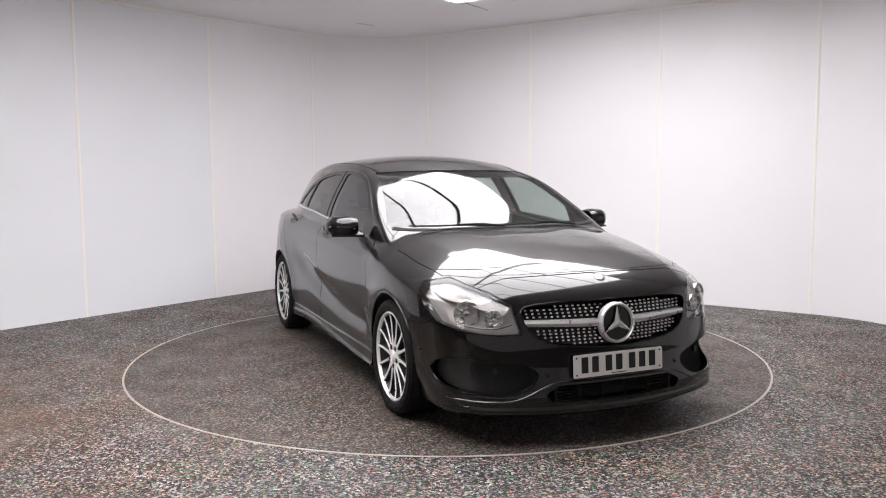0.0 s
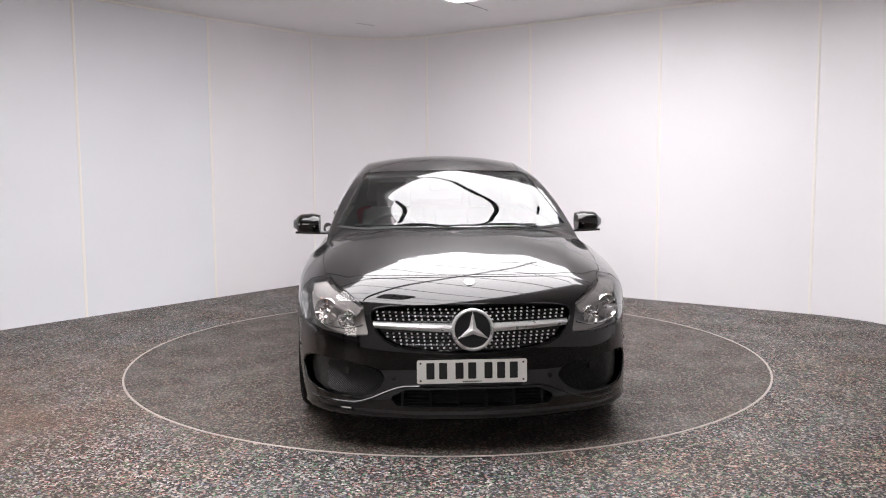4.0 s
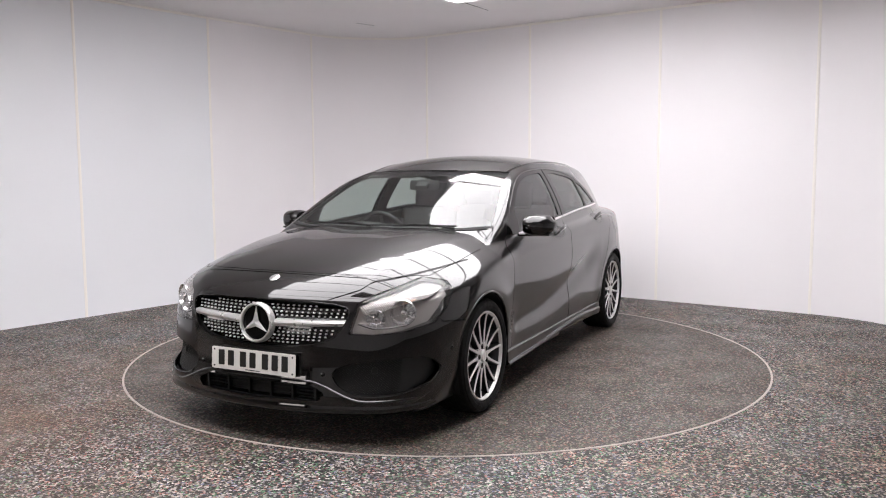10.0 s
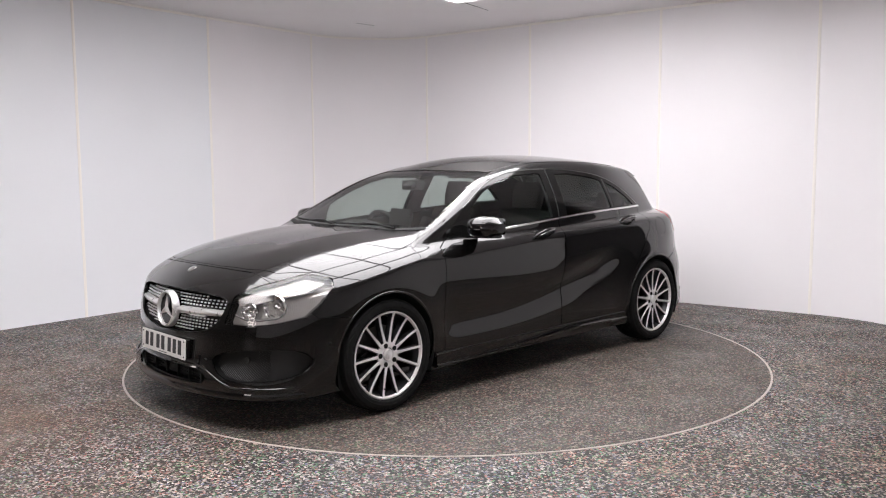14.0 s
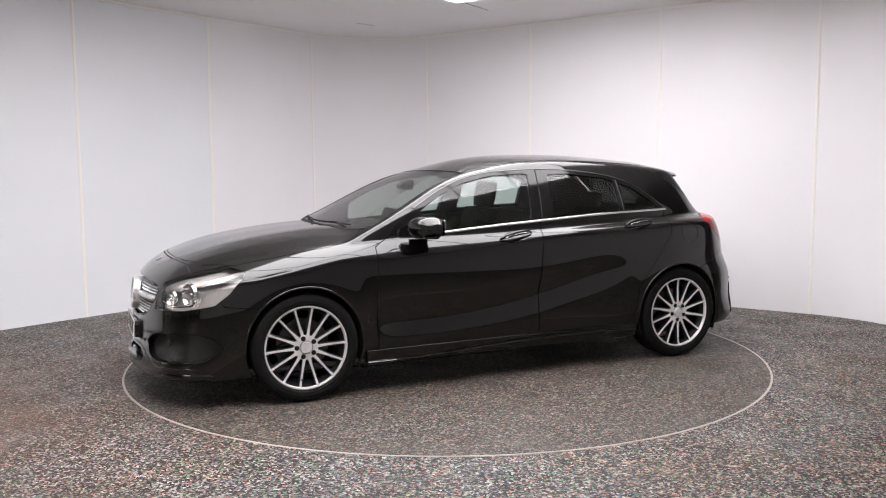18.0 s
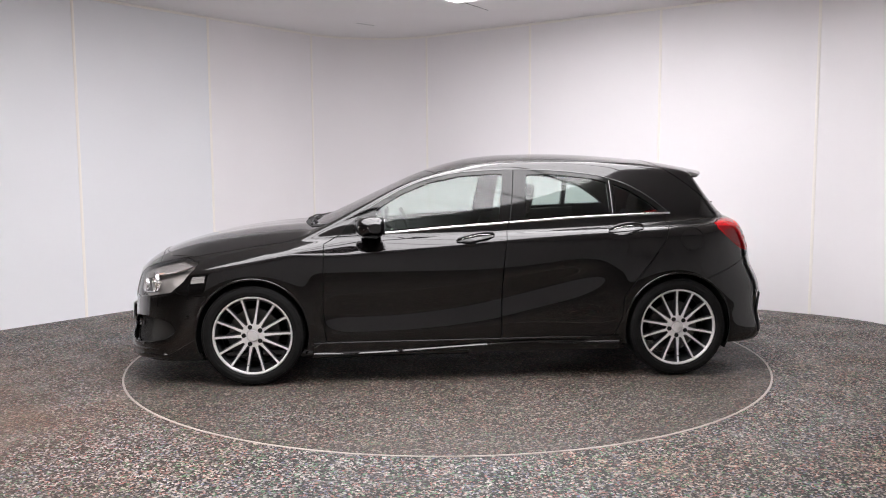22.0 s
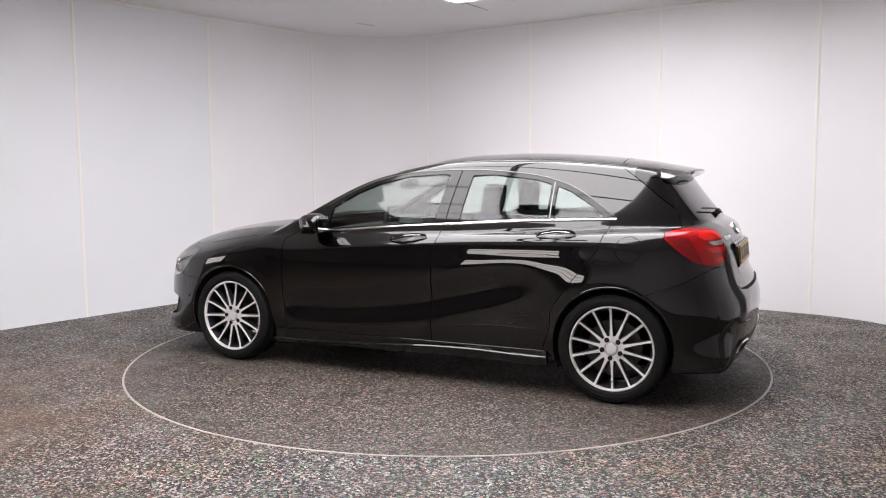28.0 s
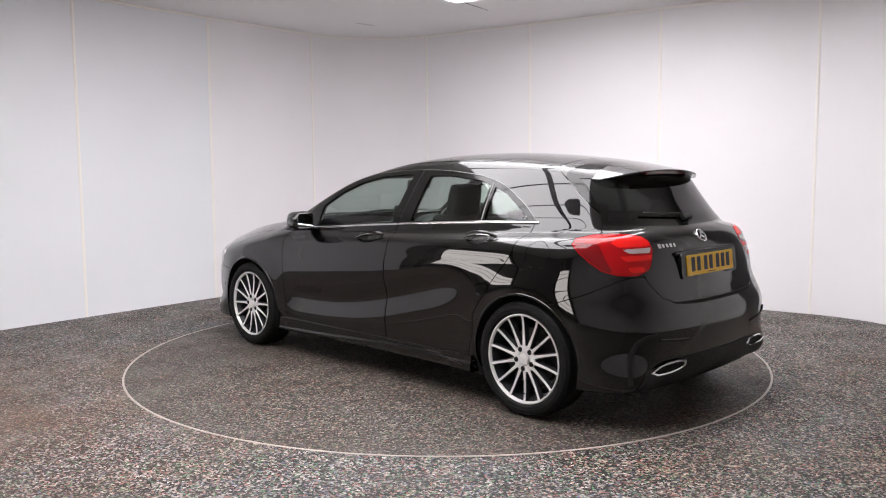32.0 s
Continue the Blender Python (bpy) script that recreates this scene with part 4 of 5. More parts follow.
# radiator grille: dark back, studs, bar and badge
grille = panel("grille", shifted(grille_patch, -0.035), M_PIANO, car, "black grille with rows of bright studs", 0)
bm = bmesh.new()
g_gr = polygon(rounded_poly(GRILLE, 1))
for r_ in range(14):
    z = 0.478 + 0.0170 * r_
    if abs(z - 0.594) < 0.021:
        continue
    for c_ in range(-17, 18):
        y = 0.0295 * (c_ + (0.5 if r_ % 2 else 0.0) * max(0, 1 - abs(c_) / 8)) * (1 + 0.45 * (z - 0.585))
        if float(g_gr(np.float64(abs(y)), np.float64(z))) > -0.012 or (y * y + (z - 0.583) ** 2) < 0.108**2:
            continue
        p, n = on_end(y, z, True, -0.024)
        m_ = frame_at(p, (1, 0, 0.1))
        hexa = [(math.cos(k * math.pi / 3), math.sin(k * math.pi / 3)) for k in range(6)]
        a = [bm.verts.new(m_ @ Vector((0.0058 * u, 0.0050 * v, -0.006))) for u, v in hexa]
        b = [bm.verts.new(m_ @ Vector((0.0050 * u, 0.0042 * v, 0.003))) for u, v in hexa]
        bm.faces.new(b)
        for i in range(6):
            bm.faces.new((a[i], a[(i + 1) % 6], b[(i + 1) % 6], b[i]))
studs = part("grille_studs", bm, M_STUD, grille, "rows of small bright studs")
tagged(studs, kind="stuff")
bm = bmesh.new()
for r_ in range(9):
    z = 0.480 + 0.0284 * r_
    prev = []
    for i in range(41):
        y = -0.48 + 0.96 * i / 40
        if float(g_gr(np.float64(abs(y)), np.float64(z))) < -0.004:
            prev.append(on_end(y, z, True, -0.030)[0])
    if len(prev) > 2:
        tube(bm, prev, 0.003, 4)
part("grille_mesh", bm, M_PIANO, grille)
bm = bmesh.new()
lathe(bm, [(0.085, 0.0), (0.0865, 0.014), (0.090, 0.019), (0.096, 0.017), (0.101, 0.006), (0.101, -0.02)], 64, frame_at((2.208, 0, 0.583), (1, 0, 0.10)))
badge = part("grille_badge", bm, M_SILVER, car, "satin silver ring badge with three tapered arms", 40)
bm = bmesh.new()
lathe(bm, [(0.0005, 0.0), (0.09, 0.0)], 48, frame_at((2.206, 0, 0.583), (1, 0, 0.10)))
part("badge_back", bm, M_PIANO, badge)
bm = bmesh.new()
mb = frame_at((2.208, 0, 0.583), (1, 0, 0.10))
for i in range(3):
    a0 = radians(90 + 120 * i)
    tip = mb @ Vector((0.088 * math.cos(a0), 0.088 * math.sin(a0), 0.010))
    c0 = mb @ Vector((0, 0, 0.020))
    s0 = mb @ Vector((0.020 * math.cos(a0 - 1.047), 0.020 * math.sin(a0 - 1.047), 0.008))
    s1 = mb @ Vector((0.020 * math.cos(a0 + 1.047), 0.020 * math.sin(a0 + 1.047), 0.008))
    v = [bm.verts.new(q) for q in (tip, c0, s0, s1)]
    bm.faces.new((v[0], v[1], v[2]))
    bm.faces.new((v[0], v[3], v[1]))
part("badge_arms", bm, M_SILVER, badge)
for s in (1, -1):
    bm = bmesh.new()
    rings = []
    for i in range(11):
        t = i / 10
        y = s * (0.100 + 0.375 * t)
        z = 0.590 + 0.010 * t
        hh = 0.021 - 0.005 * t
        p, n = on_end(y, z, True, -0.016)
        rings.append([p + Vector(q) for q in ((-0.02, 0, hh), (0.005, 0, hh * 0.8), (0.013, 0, hh * 0.12), (0.006, 0, 0.0), (0.013, 0, -hh * 0.12), (0.005, 0, -hh * 0.8), (-0.02, 0, -hh))])
    loft(bm, rings)
    part("grille_bar", bm, M_SILVER, car, "satin silver grille bar", 35)
# thin dark frame round the grille
bm = bmesh.new()
gp = rounded_poly(GRILLE, 1)
gp = [q for q in gp if q[0] > 0]
gp.sort(key=lambda q: math.atan2(q[1] - 0.585, q[0]))
loop_ = gp + [(-y, z) for y, z in gp[::-1]]
tube(bm, [on_end(y, z, True, -0.002)[0] for y, z in loop_], 0.004, 6, True)
part("grille_frame", bm, M_PIANO, grille, smooth=60)

# bonnet roundel
p, n = on_top(2.055, 0.0)
bm = bmesh.new()
disc(bm, 0.027, 0.004, frame_at(p, n, (1, 0, 0)), 32, 0.002)
part("bonnet_badge", bm, M_SATIN, car, "small round silver nose badge", 40)


def plate(parent, centre, normal, face):
    m = frame_at(centre, normal)
    bm = bmesh.new()
    prism(bm, rounded(0.26, 0.0555, 0.008), 0.0, 0.004, m)
    pl = part("number_plate", bm, face, parent, "number plate with dark bars for its characters" if face is M_PLATEW else "yellow number plate with dark bars for its characters")
    xs = [-0.197, -0.137, -0.060, 0.0, 0.077, 0.137, 0.197]
    for x in xs:
        bm = bmesh.new()
        prism(bm, rounded(0.019, 0.0385, 0.003, 3), 0.004, 0.005, m @ pose(x, 0.004, 0))
        part("character_bar", bm, M_INK, pl)
    bm = bmesh.new()
    prism(bm, rounded(0.045, 0.002, 0.001, 3), 0.004, 0.0047, m @ pose(0.0, -0.047, 0))
    part("maker_line", bm, M_INK, pl)
    for x in (-0.243, 0.243):
        for y in (-0.041, 0.041):
            bm = bmesh.new()
            disc(bm, 0.005, 0.0015, m @ pose(x, y, 0.004), 10, 0.001)
            part("screw", bm, M_INK if face is M_PLATEW else M_PLATEY, pl)
    return pl


plate(car, (2.238, -0.006, 0.391), (1, 0, 0.06), M_PLATEW)
bm = bmesh.new()
box(bm, 2.17, 2.2345, -0.256, 0.244, 0.342, 0.440, None, 0.008)
part("plate_holder", bm, M_PAINT, car, smooth=30)

# side intakes: dark pocket with honeycomb bars, sensor
for s, half in HALF:
    pocket = shifted(clip(intakes, half), -0.045)
    pk = panel("air_intake", pocket, M_PLASTIC, car, "matt black bumper intake", 0)
    bm = bmesh.new()
    g_in = polygon(rounded_poly(INTAKE, 1))
    for i in range(34):
        for dirn in (1, -1):
            run = []
            for j in range(26):
                y = 0.40 + 0.0145 * i + dirn * 0.0105 * (j - 13)
                z = 0.245 + 0.0078 * j
                if float(g_in(np.float64(y), np.float64(z))) < -0.010 and y < 0.73:
                    run.append(on_end(s * y, z, True, -0.038)[0])
            if len(run) > 1:
                tube(bm, run, 0.0016, 3)
    part("honeycomb_mesh", bm, M_PLASTIC, pk)
    # rolled rim round the pocket
    bm = bmesh.new()
    ip = rounded_poly(INTAKE, 2)
    tube(bm, [on_end(s * y, z, True, -0.007)[0] for y, z in ip], 0.006, 6, True)
    part("intake_rim", bm, M_PIANO, car, smooth=60)
    p, n = on_end(s * 0.615, 0.372, True, -0.040)
    bm = bmesh.new()
    disc(bm, 0.016, 0.012, frame_at(p, n), 20, 0.001)
    part("parking_sensor", bm, M_PLASTIC, car, smooth=40)
    p, n = on_end(s * 0.375, 0.352, True, 0.0)
    bm = bmesh.new()
    disc(bm, 0.010, 0.004, frame_at(p, n), 18, 0.001)
    part("parking_sensor", bm, M_PIANO, car, smooth=40)
    p, n = on_side(1.742, 0.440, s)
    bm = bmesh.new()
    disc(bm, 0.010, 0.003, frame_at(p, n), 18, 0.001)
    part("parking_sensor", bm, M_PIANO, car, smooth=40)

# lower mouth: dark box, uprights and slats
panel("lower_intake", shifted(mouth, -0.07), M_LINER, car, "", 0)
for i in range(5):
    bm = bmesh.new()
    box(bm, 2.12, 2.185, -0.36, 0.36, 0.2285 + 0.016 * i, 0.2325 + 0.016 * i)
    part("radiator_slat", bm, M_LINER, car)
for y in (-0.335, -0.20, -0.067, 0.067, 0.20, 0.335):
    bm = bmesh.new()
    box(bm, 2.12, 2.200, y - 0.006, y + 0.006, 0.215, 0.305, None, 0.002)
    part("intake_upright", bm, M_LINER, car)

# winged blade over the lower mouth and the splitter lip below it
bm = bmesh.new()
rings = []
for i in range(-24, 25):
    t = abs(i) / 24
    y = 0.835 * i / 24
    z = 0.318 - 0.010 * t if t < 0.38 else 0.314 - 0.085 * float(step(np.float64(t), 0.36, 0.70)) + 0.016 * max(0, t - 0.72)
    p, n = on_end(y, z, True, 0.0)
    n = Vector((n.x, n.y, 0)).normalized()
    o = 0.004 if t < 0.95 else 0.001
    rings.append([p + n * -0.02 + Vector((0, 0, 0.016)), p + n * (o - 0.004) + Vector((0, 0, 0.006)), p + n * o, p + n * (o - 0.006) + Vector((0, 0, -0.008)), p + n * -0.02 + Vector((0, 0, -0.012))])
loft(bm, rings)
part("bumper_blade", bm, M_PAINT, car, "gloss black blade above the lower intake", 50)
bm = bmesh.new()
rings = []
for i in range(-28, 29):
    y = 0.845 * i / 28
    t = abs(i) / 28
    p, n = on_end(y, 0.215, True, 0.0)
    n = Vector((n.x, n.y, 0)).normalized()
    zz = 0.175 + 0.012 * t**3
    p = Vector((p.x, p.y, zz))
    rings.append([p + n * -0.05 + Vector((0, 0, 0.035)), p + n * -0.004 + Vector((0, 0, 0.030)), p + n * 0.004 + Vector((0, 0, 0.006)), p + n * 0.002 + Vector((0, 0, -0.006)), p + n * -0.012 + Vector((0, 0, -0.018)), p + n * -0.08 + Vector((0, 0, -0.020))])
loft(bm, rings)
part("splitter", bm, M_PAINT, car, "gloss black front splitter lip", 40)

# ---------------------------------------------------------------- headlights
for s, half in HALF:
    patch = clip(heads, half)
    lamp = panel("headlight", shifted(patch, -0.0015), M_LENS, car, "clear headlight with bright reflectors", 0)
    P_, N_, T_ = shifted(patch, -0.055)
    raw("housing", P_, T_, M_HEADSILVER, lamp, "silver-grey lamp housing", N_)
    bez = without(patch, lambda x, y, z: g_head(-0.66 * x + 0.75 * np.abs(y), z) + 0.005)
    panel("bezel", shifted(bez, -0.010), M_PIANO, lamp, "dark lamp edge", 0.05)
    # bright upper strip with fine flutes
    strip_f = polygon([(-0.985, 0.680), (-0.872, 0.728), (-0.64, 0.782), (-0.535, 0.762), (-0.62, 0.720), (-0.76, 0.690), (-0.86, 0.664), (-0.965, 0.640)])
    strip = clip(patch, lambda x, y, z: strip_f(-0.66 * x + 0.75 * np.abs(y), z))
    panel("light_strip", shifted(strip, -0.020), M_FLUTED, lamp, "fluted clear running-light strip", 0.01)
    amber_f = polygon([(-0.80, 0.690), (-0.72, 0.712), (-0.66, 0.726), (-0.70, 0.708), (-0.77, 0.688)])
    amb = clip(patch, lambda x, y, z: amber_f(-0.66 * x + 0.75 * np.abs(y), z))
    panel("indicator_lens", shifted(amb, -0.018), M_AMBER, lamp, "pale amber indicator", 0)
    # reflector bowls
    for q, r, depth in (((1.835, 0.718, 0.648), 0.062, 0.05), ((2.005, 0.610, 0.620), 0.046, 0.04)):
        P0, n0 = on_end(q[1] * s, q[2], True, -0.018)
        ax_ = Vector((0.90, 0.42 * s, 0.05)).normalized()
        m_ = frame_at(P0, ax_)
        bm = bmesh.new()
        lathe(bm, [(0.008, -depth), (r * 0.45, -depth * 0.92), (r * 0.75, -depth * 0.6), (r * 0.95, -depth * 0.1), (r, 0.0), (r * 1.04, -0.004), (r * 1.05, -0.02)], 32, m_)
        part("reflector", bm, M_CHROME, lamp, "chrome reflector bowl", 60)
        bm = bmesh.new()
        lathe(bm, [(r * 0.26, -depth * 0.9), (r * 0.26, -depth * 0.45), (r * 0.18, -depth * 0.30), (0.0005, -depth * 0.28)], 20, m_)
        part("bulb_shield", bm, M_CHROME, lamp, smooth=40)
        for k in range(6):
            bm = bmesh.new()
            a = radians(60 * k + 30)
            box(bm, r * 0.45, r * 0.93, -0.0015, 0.0015, -depth * 0.55, -depth * 0.2, m_ @ pose(0, 0, 0, 0, 0, math.degrees(a)))
            part("reflector_facet", bm, M_HEADSILVER, lamp)
    bm = bmesh.new()
    run = [on_end(s * y, z, True, -0.028)[0] for y, z in ((0.53, 0.600), (0.60, 0.578), (0.67, 0.578), (0.74, 0.588))]
    tube(bm, run, 0.006, 6)
    part("lower_trim", bm, M_CHROME, lamp, smooth=60)

# ---------------------------------------------------------------- wipers and cowl
bm = bmesh.new()
ws_ = [(y / 20 * 0.70) for y in range(-20, 21)]
ribbon(bm, [on_top(1.055 - screen_wrap(y), y, 0.001)[0] for y in ws_], [on_top(1.055 - screen_wrap(y), y)[1] for y in ws_], 0.030, 0.004)
part("cowl", bm, M_LINER, car, "matt black cowl strip", 60)
for y0, y1 in ((0.52, -0.08), (-0.02, -0.60)):
    pts = []
    for i in range(13):
        t = i / 12
        y = y0 + (y1 - y0) * t
        x = 1.045 - screen_wrap(y) - 0.022 - 0.012 * math.sin(math.pi * t)
        pts.append(on_top(x, y, 0.008)[0])
    bm = bmesh.new()
    tube(bm, pts, 0.006, 6)
    part("wiper_blade", bm, M_LINER, car, smooth=60)
    bm = bmesh.new()
    a_ = on_top(1.060 - screen_wrap(y0), y0, 0.010)[0]
    mid = pts[6] + Vector((0, 0, 0.006))
    tube(bm, [a_, a_ * 0.45 + mid * 0.55 + Vector((0, 0, 0.008)), mid], lambda t: 0.007 - 0.003 * t, 8)
    part("wiper_arm", bm, M_LINER, car, smooth=60)

# ---------------------------------------------------------------- sides: chrome, handles, mirrors
for s, half in HALF:
    fd, rd = door_of[s]
    for x0, x1, par in ((0.625, -0.258, fd), (-0.268, -1.333, rd)):
        xs = np.linspace(x0, x1, 24)
        pn = [on_side(float(x), float(belt_z(x)) + 0.004, s, 0.001) for x in xs]
        bm = bmesh.new()
        ribbon(bm, [p for p, n in pn], [n for p, n in pn], 0.014, 0.005)
        part("belt_strip", bm, M_CHROME, par, "bright chrome belt strip", 40)
    top = [q for q in DLO[2:12]]
    fine = []
    for a, b in zip(top, top[1:]):
        for i in range(4):
            t = i / 4
            fine.append((a[0] * (1 - t) + b[0] * t, a[1] * (1 - t) + b[1] * t))
    fine.append(top[-1])
    for _ in range(2):
        fine = [fine[0]] + [tuple((np.array(fine[i - 1]) + 2 * np.array(fine[i]) + np.array(fine[i + 1])) / 4) for i in range(1, len(fine) - 1)] + [fine[-1]]
    pn = [on_side(x, z, s, 0.001) for x, z in fine]
    bm = bmesh.new()
    ribbon(bm, [p for p, n in pn], [n for p, n in pn], 0.005, 0.002)
    part("window_trim", bm, M_DARKSATIN, car, "thin satin strip over the side windows", 40)
    # pillar gap and quarter light bar
    for pts_, w_, mt in (([(-0.272, 1.005), (-0.300, 1.20), (-0.318, 1.33)], 0.006, M_LINER), ([(-0.945, 1.042), (-0.945, 1.255)], 0.008, M_DARKSATIN)):
        dense = [tuple(np.array(pts_[k]) * (1 - t) + np.array(pts_[k + 1]) * t) for k in range(len(pts_) - 1) for t in np.linspace(0, 1, 8)]
        pn = [on_side(float(x), float(z), s, 0.001) for x, z in dense]
        bm = bmesh.new()
        ribbon(bm, [p for p, n in pn], [n for p, n in pn], w_, 0.002)
        part("pillar_strip", bm, mt, car, "", 40)
    # handles: cup and grip
    for xa, za, xb, zb, par in ((0.078, 0.887, -0.165, 0.918, fd), (-0.895, 0.940, -1.125, 0.956, rd)):
        c = on_side((xa + xb) / 2, (za + zb) / 2, s)[0]
        cup = []
        for i in range(24):
            a = 2 * math.pi * i / 24
            x = (xa + xb) / 2 + 0.105 * math.cos(a)
            z = (za + zb) / 2 + 0.032 * math.sin(a) + (xa - x) * (zb - za) / (xa - xb) * 0.9 - (zb - za) * 0.45
            cup.append((x, z))
        bm = bmesh.new()
        pn = [on_side(x, z, s, 0.0015)[0] for x, z in cup]
        cc = [on_side(c.x + (x - c.x) * 0.6, c.z + (z - c.z) * 0.6, s, 0.0006)[0] for x, z in cup]
        loft(bm, [pn, cc])
        part("handle_cup", bm, M_PIANO, par, smooth=60)
        bm = bmesh.new()
        rings = []
        for i in range(15):
            t = i / 14
            x, z = xa + (xb - xa) * t, za + (zb - za) * t
            o = 0.008 + 0.030 * math.sin(math.pi * t) ** 0.5
            p, n = on_side(x, z, s, o)
            hh = 0.007 + 0.009 * math.sin(math.pi * min(1, max(0, t))) ** 0.5
            dd = 0.006 + 0.004 * math.sin(math.pi * t)
            rings.append([p + Vector((0, s * dd * math.cos(a), hh * math.sin(a))) for a in [2 * math.pi * k / 10 for k in range(10)]])
        loft(bm, rings)
        part("door_handle", bm, M_PAINT, par, "gloss black door handle", 60)
        bm = bmesh.new()
        run = [on_side(xa + (xb - xa) * t, za + (zb - za) * t - 0.006, s, 0.008 + 0.036 * math.sin(math.pi * t) ** 0.5)[0] for t in np.linspace(0.12, 0.88, 10)]
        tube(bm, run, 0.0014, 6)
        part("handle_strip", bm, M_CHROME, par, "thin chrome handle strip", 60)
    # door mirror
    bm = bmesh.new()
    rings = []
    for i in range(11):
        t = i / 10
        y = 0.845 + 0.170 * t
        sw = 0.5 + 0.5 * math.cos(math.pi * max(0, (t - 0.72) / 0.28)) if t > 0.72 else 1.0
        grow = 0.80 + 0.20 * min(1, t / 0.25)
        hz = (0.068 - 0.006 * t) * grow * (0.45 + 0.55 * sw)
        hx = (0.108 - 0.020 * t) * grow * (0.5 + 0.5 * sw)
        cz, cx = 0.990 - 0.004 * t, 0.608 - 0.030 * t
        ring = []
        for k in range(20):
            a = 2 * math.pi * k / 20
            ca, sa = math.cos(a), math.sin(a)
            px = cx + hx * math.copysign(abs(ca) ** 0.75, ca) * (1.15 if ca > 0 else 0.62)
            pz = cz + hz * math.copysign(abs(sa) ** 0.7, sa)
            ring.append((px, s * y, pz))
        rings.append(ring)
    loft(bm, rings)
    mir = part("door_mirror", bm, M_PAINT, car, "gloss black door mirror", 50)
    bm = bmesh.new()
    prism(bm, rounded(0.070, 0.050, 0.02), 0.0, 0.003, frame_at((0.5360, s * 0.925, 0.990), (-1, -0.12 * s, 0)))
    part("mirror_glass", bm, M_MIRROR, mir, "silvered mirror glass")
    bm = bmesh.new()
    rings = []
    for i in range(7):
        t = i / 6
        y = 0.80 + 0.20 * t
        rings.append([(0.60 + dx * (1 - 0.25 * t), s * y, 0.928 + dz + 0.006 * t) for dx, dz in ((0.075, -0.006), (0.075, 0.006), (-0.03, 0.008), (-0.05, 0.0), (-0.03, -0.010))])
    loft(bm, rings)
    part("mirror_base", bm, M_PIANO, mir, "gloss black mirror foot", 40)
    bm = bmesh.new()
    run = [(0.715 - 0.032 * t - 0.034 * t * t, s * (0.87 + 0.125 * t), 0.978) for t in np.linspace(0, 1, 8)]
    ribbon(bm, [Vector(p) for p in run], [Vector((1, 0.35 * s, 0))] * 8, 0.006, 0.003)
    part("mirror_indicator", bm, M_DARKSATIN, mir, "slim clear indicator strip", 40)
    # flared sill with a long ridge that fades out at both ends
    bm = bmesh.new()
    rings = []
    for x in np.linspace(0.975, -0.965, 41):
        y0 = s * on_side(float(x), 0.270, s, 0.0)[0].y
        u = (0.975 - x) / 1.94
        top = 0.262 + 0.012 * u
        mid = step(np.float64(x), 0.95, 0.80) * step(np.float64(x), -0.93, -0.70)
        zr = 0.188 + 0.052 * step(np.float64(u), 0.05, 0.75) - 0.012 * step(np.float64(u), 0.75, 1.0)
        sec = [(-0.012, top + 0.004), (0.006, top), (0.011, top - 0.004), (0.006 + 0.006 * (1 - mid), zr + 0.011), (0.017, zr + 0.007),
               (0.022, zr), (0.021, zr - 0.005), (0.019 - 0.014 * mid, zr - 0.012), (0.015 - 0.020 * mid, 0.186), (0.004 - 0.016 * mid, 0.178), (-0.10, 0.176)]
        rings.append([(float(x), s * (y0 + o), z) for o, z in sec])
    loft(bm, rings)
    part("skirt_edge", bm, M_PAINT, car, "flared glossy black sill", 32)

# roof rails: slim ditch mouldings
for s in (1, -1):
    bm = bmesh.new()
    pts = []
    nor = []
    for i in range(30):
        x = 0.18 - 1.44 * i / 29
        y = 0.548 - 0.03 * ((x + 0.4) / 0.8) ** 2
        p, n = on_top(x, s * y, 0.0005)
        pts.append(p)
        nor.append(n)
    ribbon(bm, pts, nor, 0.012, 0.002)
    part("roof_moulding", bm, M_PIANO, car, "", 40)

# ---------------------------------------------------------------- tail of the car
for s, half in HALF:
    patch = clip(tails, half)
    su = lambda x, y: 0.69 * x + 0.72 * np.abs(y)
    lamp = panel("tail_light", shifted(patch, 0.001), M_RED, car, "red tail light with bright inner bands", 0.02)
    for name, pts, mt, lab, off in (
        ("reversing_lens", [(-0.775, 0.926), (-0.945, 0.928), (-0.935, 0.903), (-0.82, 0.905)], M_CLEARGREY, "clear reversing lens", 0.004),
        ("brake_band", [(-0.72, 0.955), (-0.76, 0.985), (-0.90, 0.982), (-0.940, 0.955), (-0.945, 0.936), (-0.76, 0.936), (-0.74, 0.950)], M_REDDEEP, "bright red brake band", 0.003),
        ("lower_band", [(-0.76, 0.893), (-0.955, 0.893), (-0.950, 0.868), (-0.80, 0.866)], M_REDDEEP, "bright red lower band", 0.003),
        ("fog_lens", [(-0.80, 0.836), (-0.89, 0.838), (-0.905, 0.812), (-0.82, 0.810)], M_REDDEEP, "red fog lens", 0.003),
        ("dark_lens", [(-0.50, 0.970), (-0.66, 0.955), (-0.70, 0.86), (-0.74, 0.79), (-0.56, 0.79), (-0.48, 0.93)], M_REDMID, "deep red side lens", 0.002),
    ):
        g = polygon(pts)
        piece = clip(patch, lambda x, y, z: np.maximum(g(su(x, y), z), g_tail(su(x, y), z) + 0.006))
        if len(piece[2]):
            panel(name, shifted(piece, off), mt, lamp, lab, 0.004)

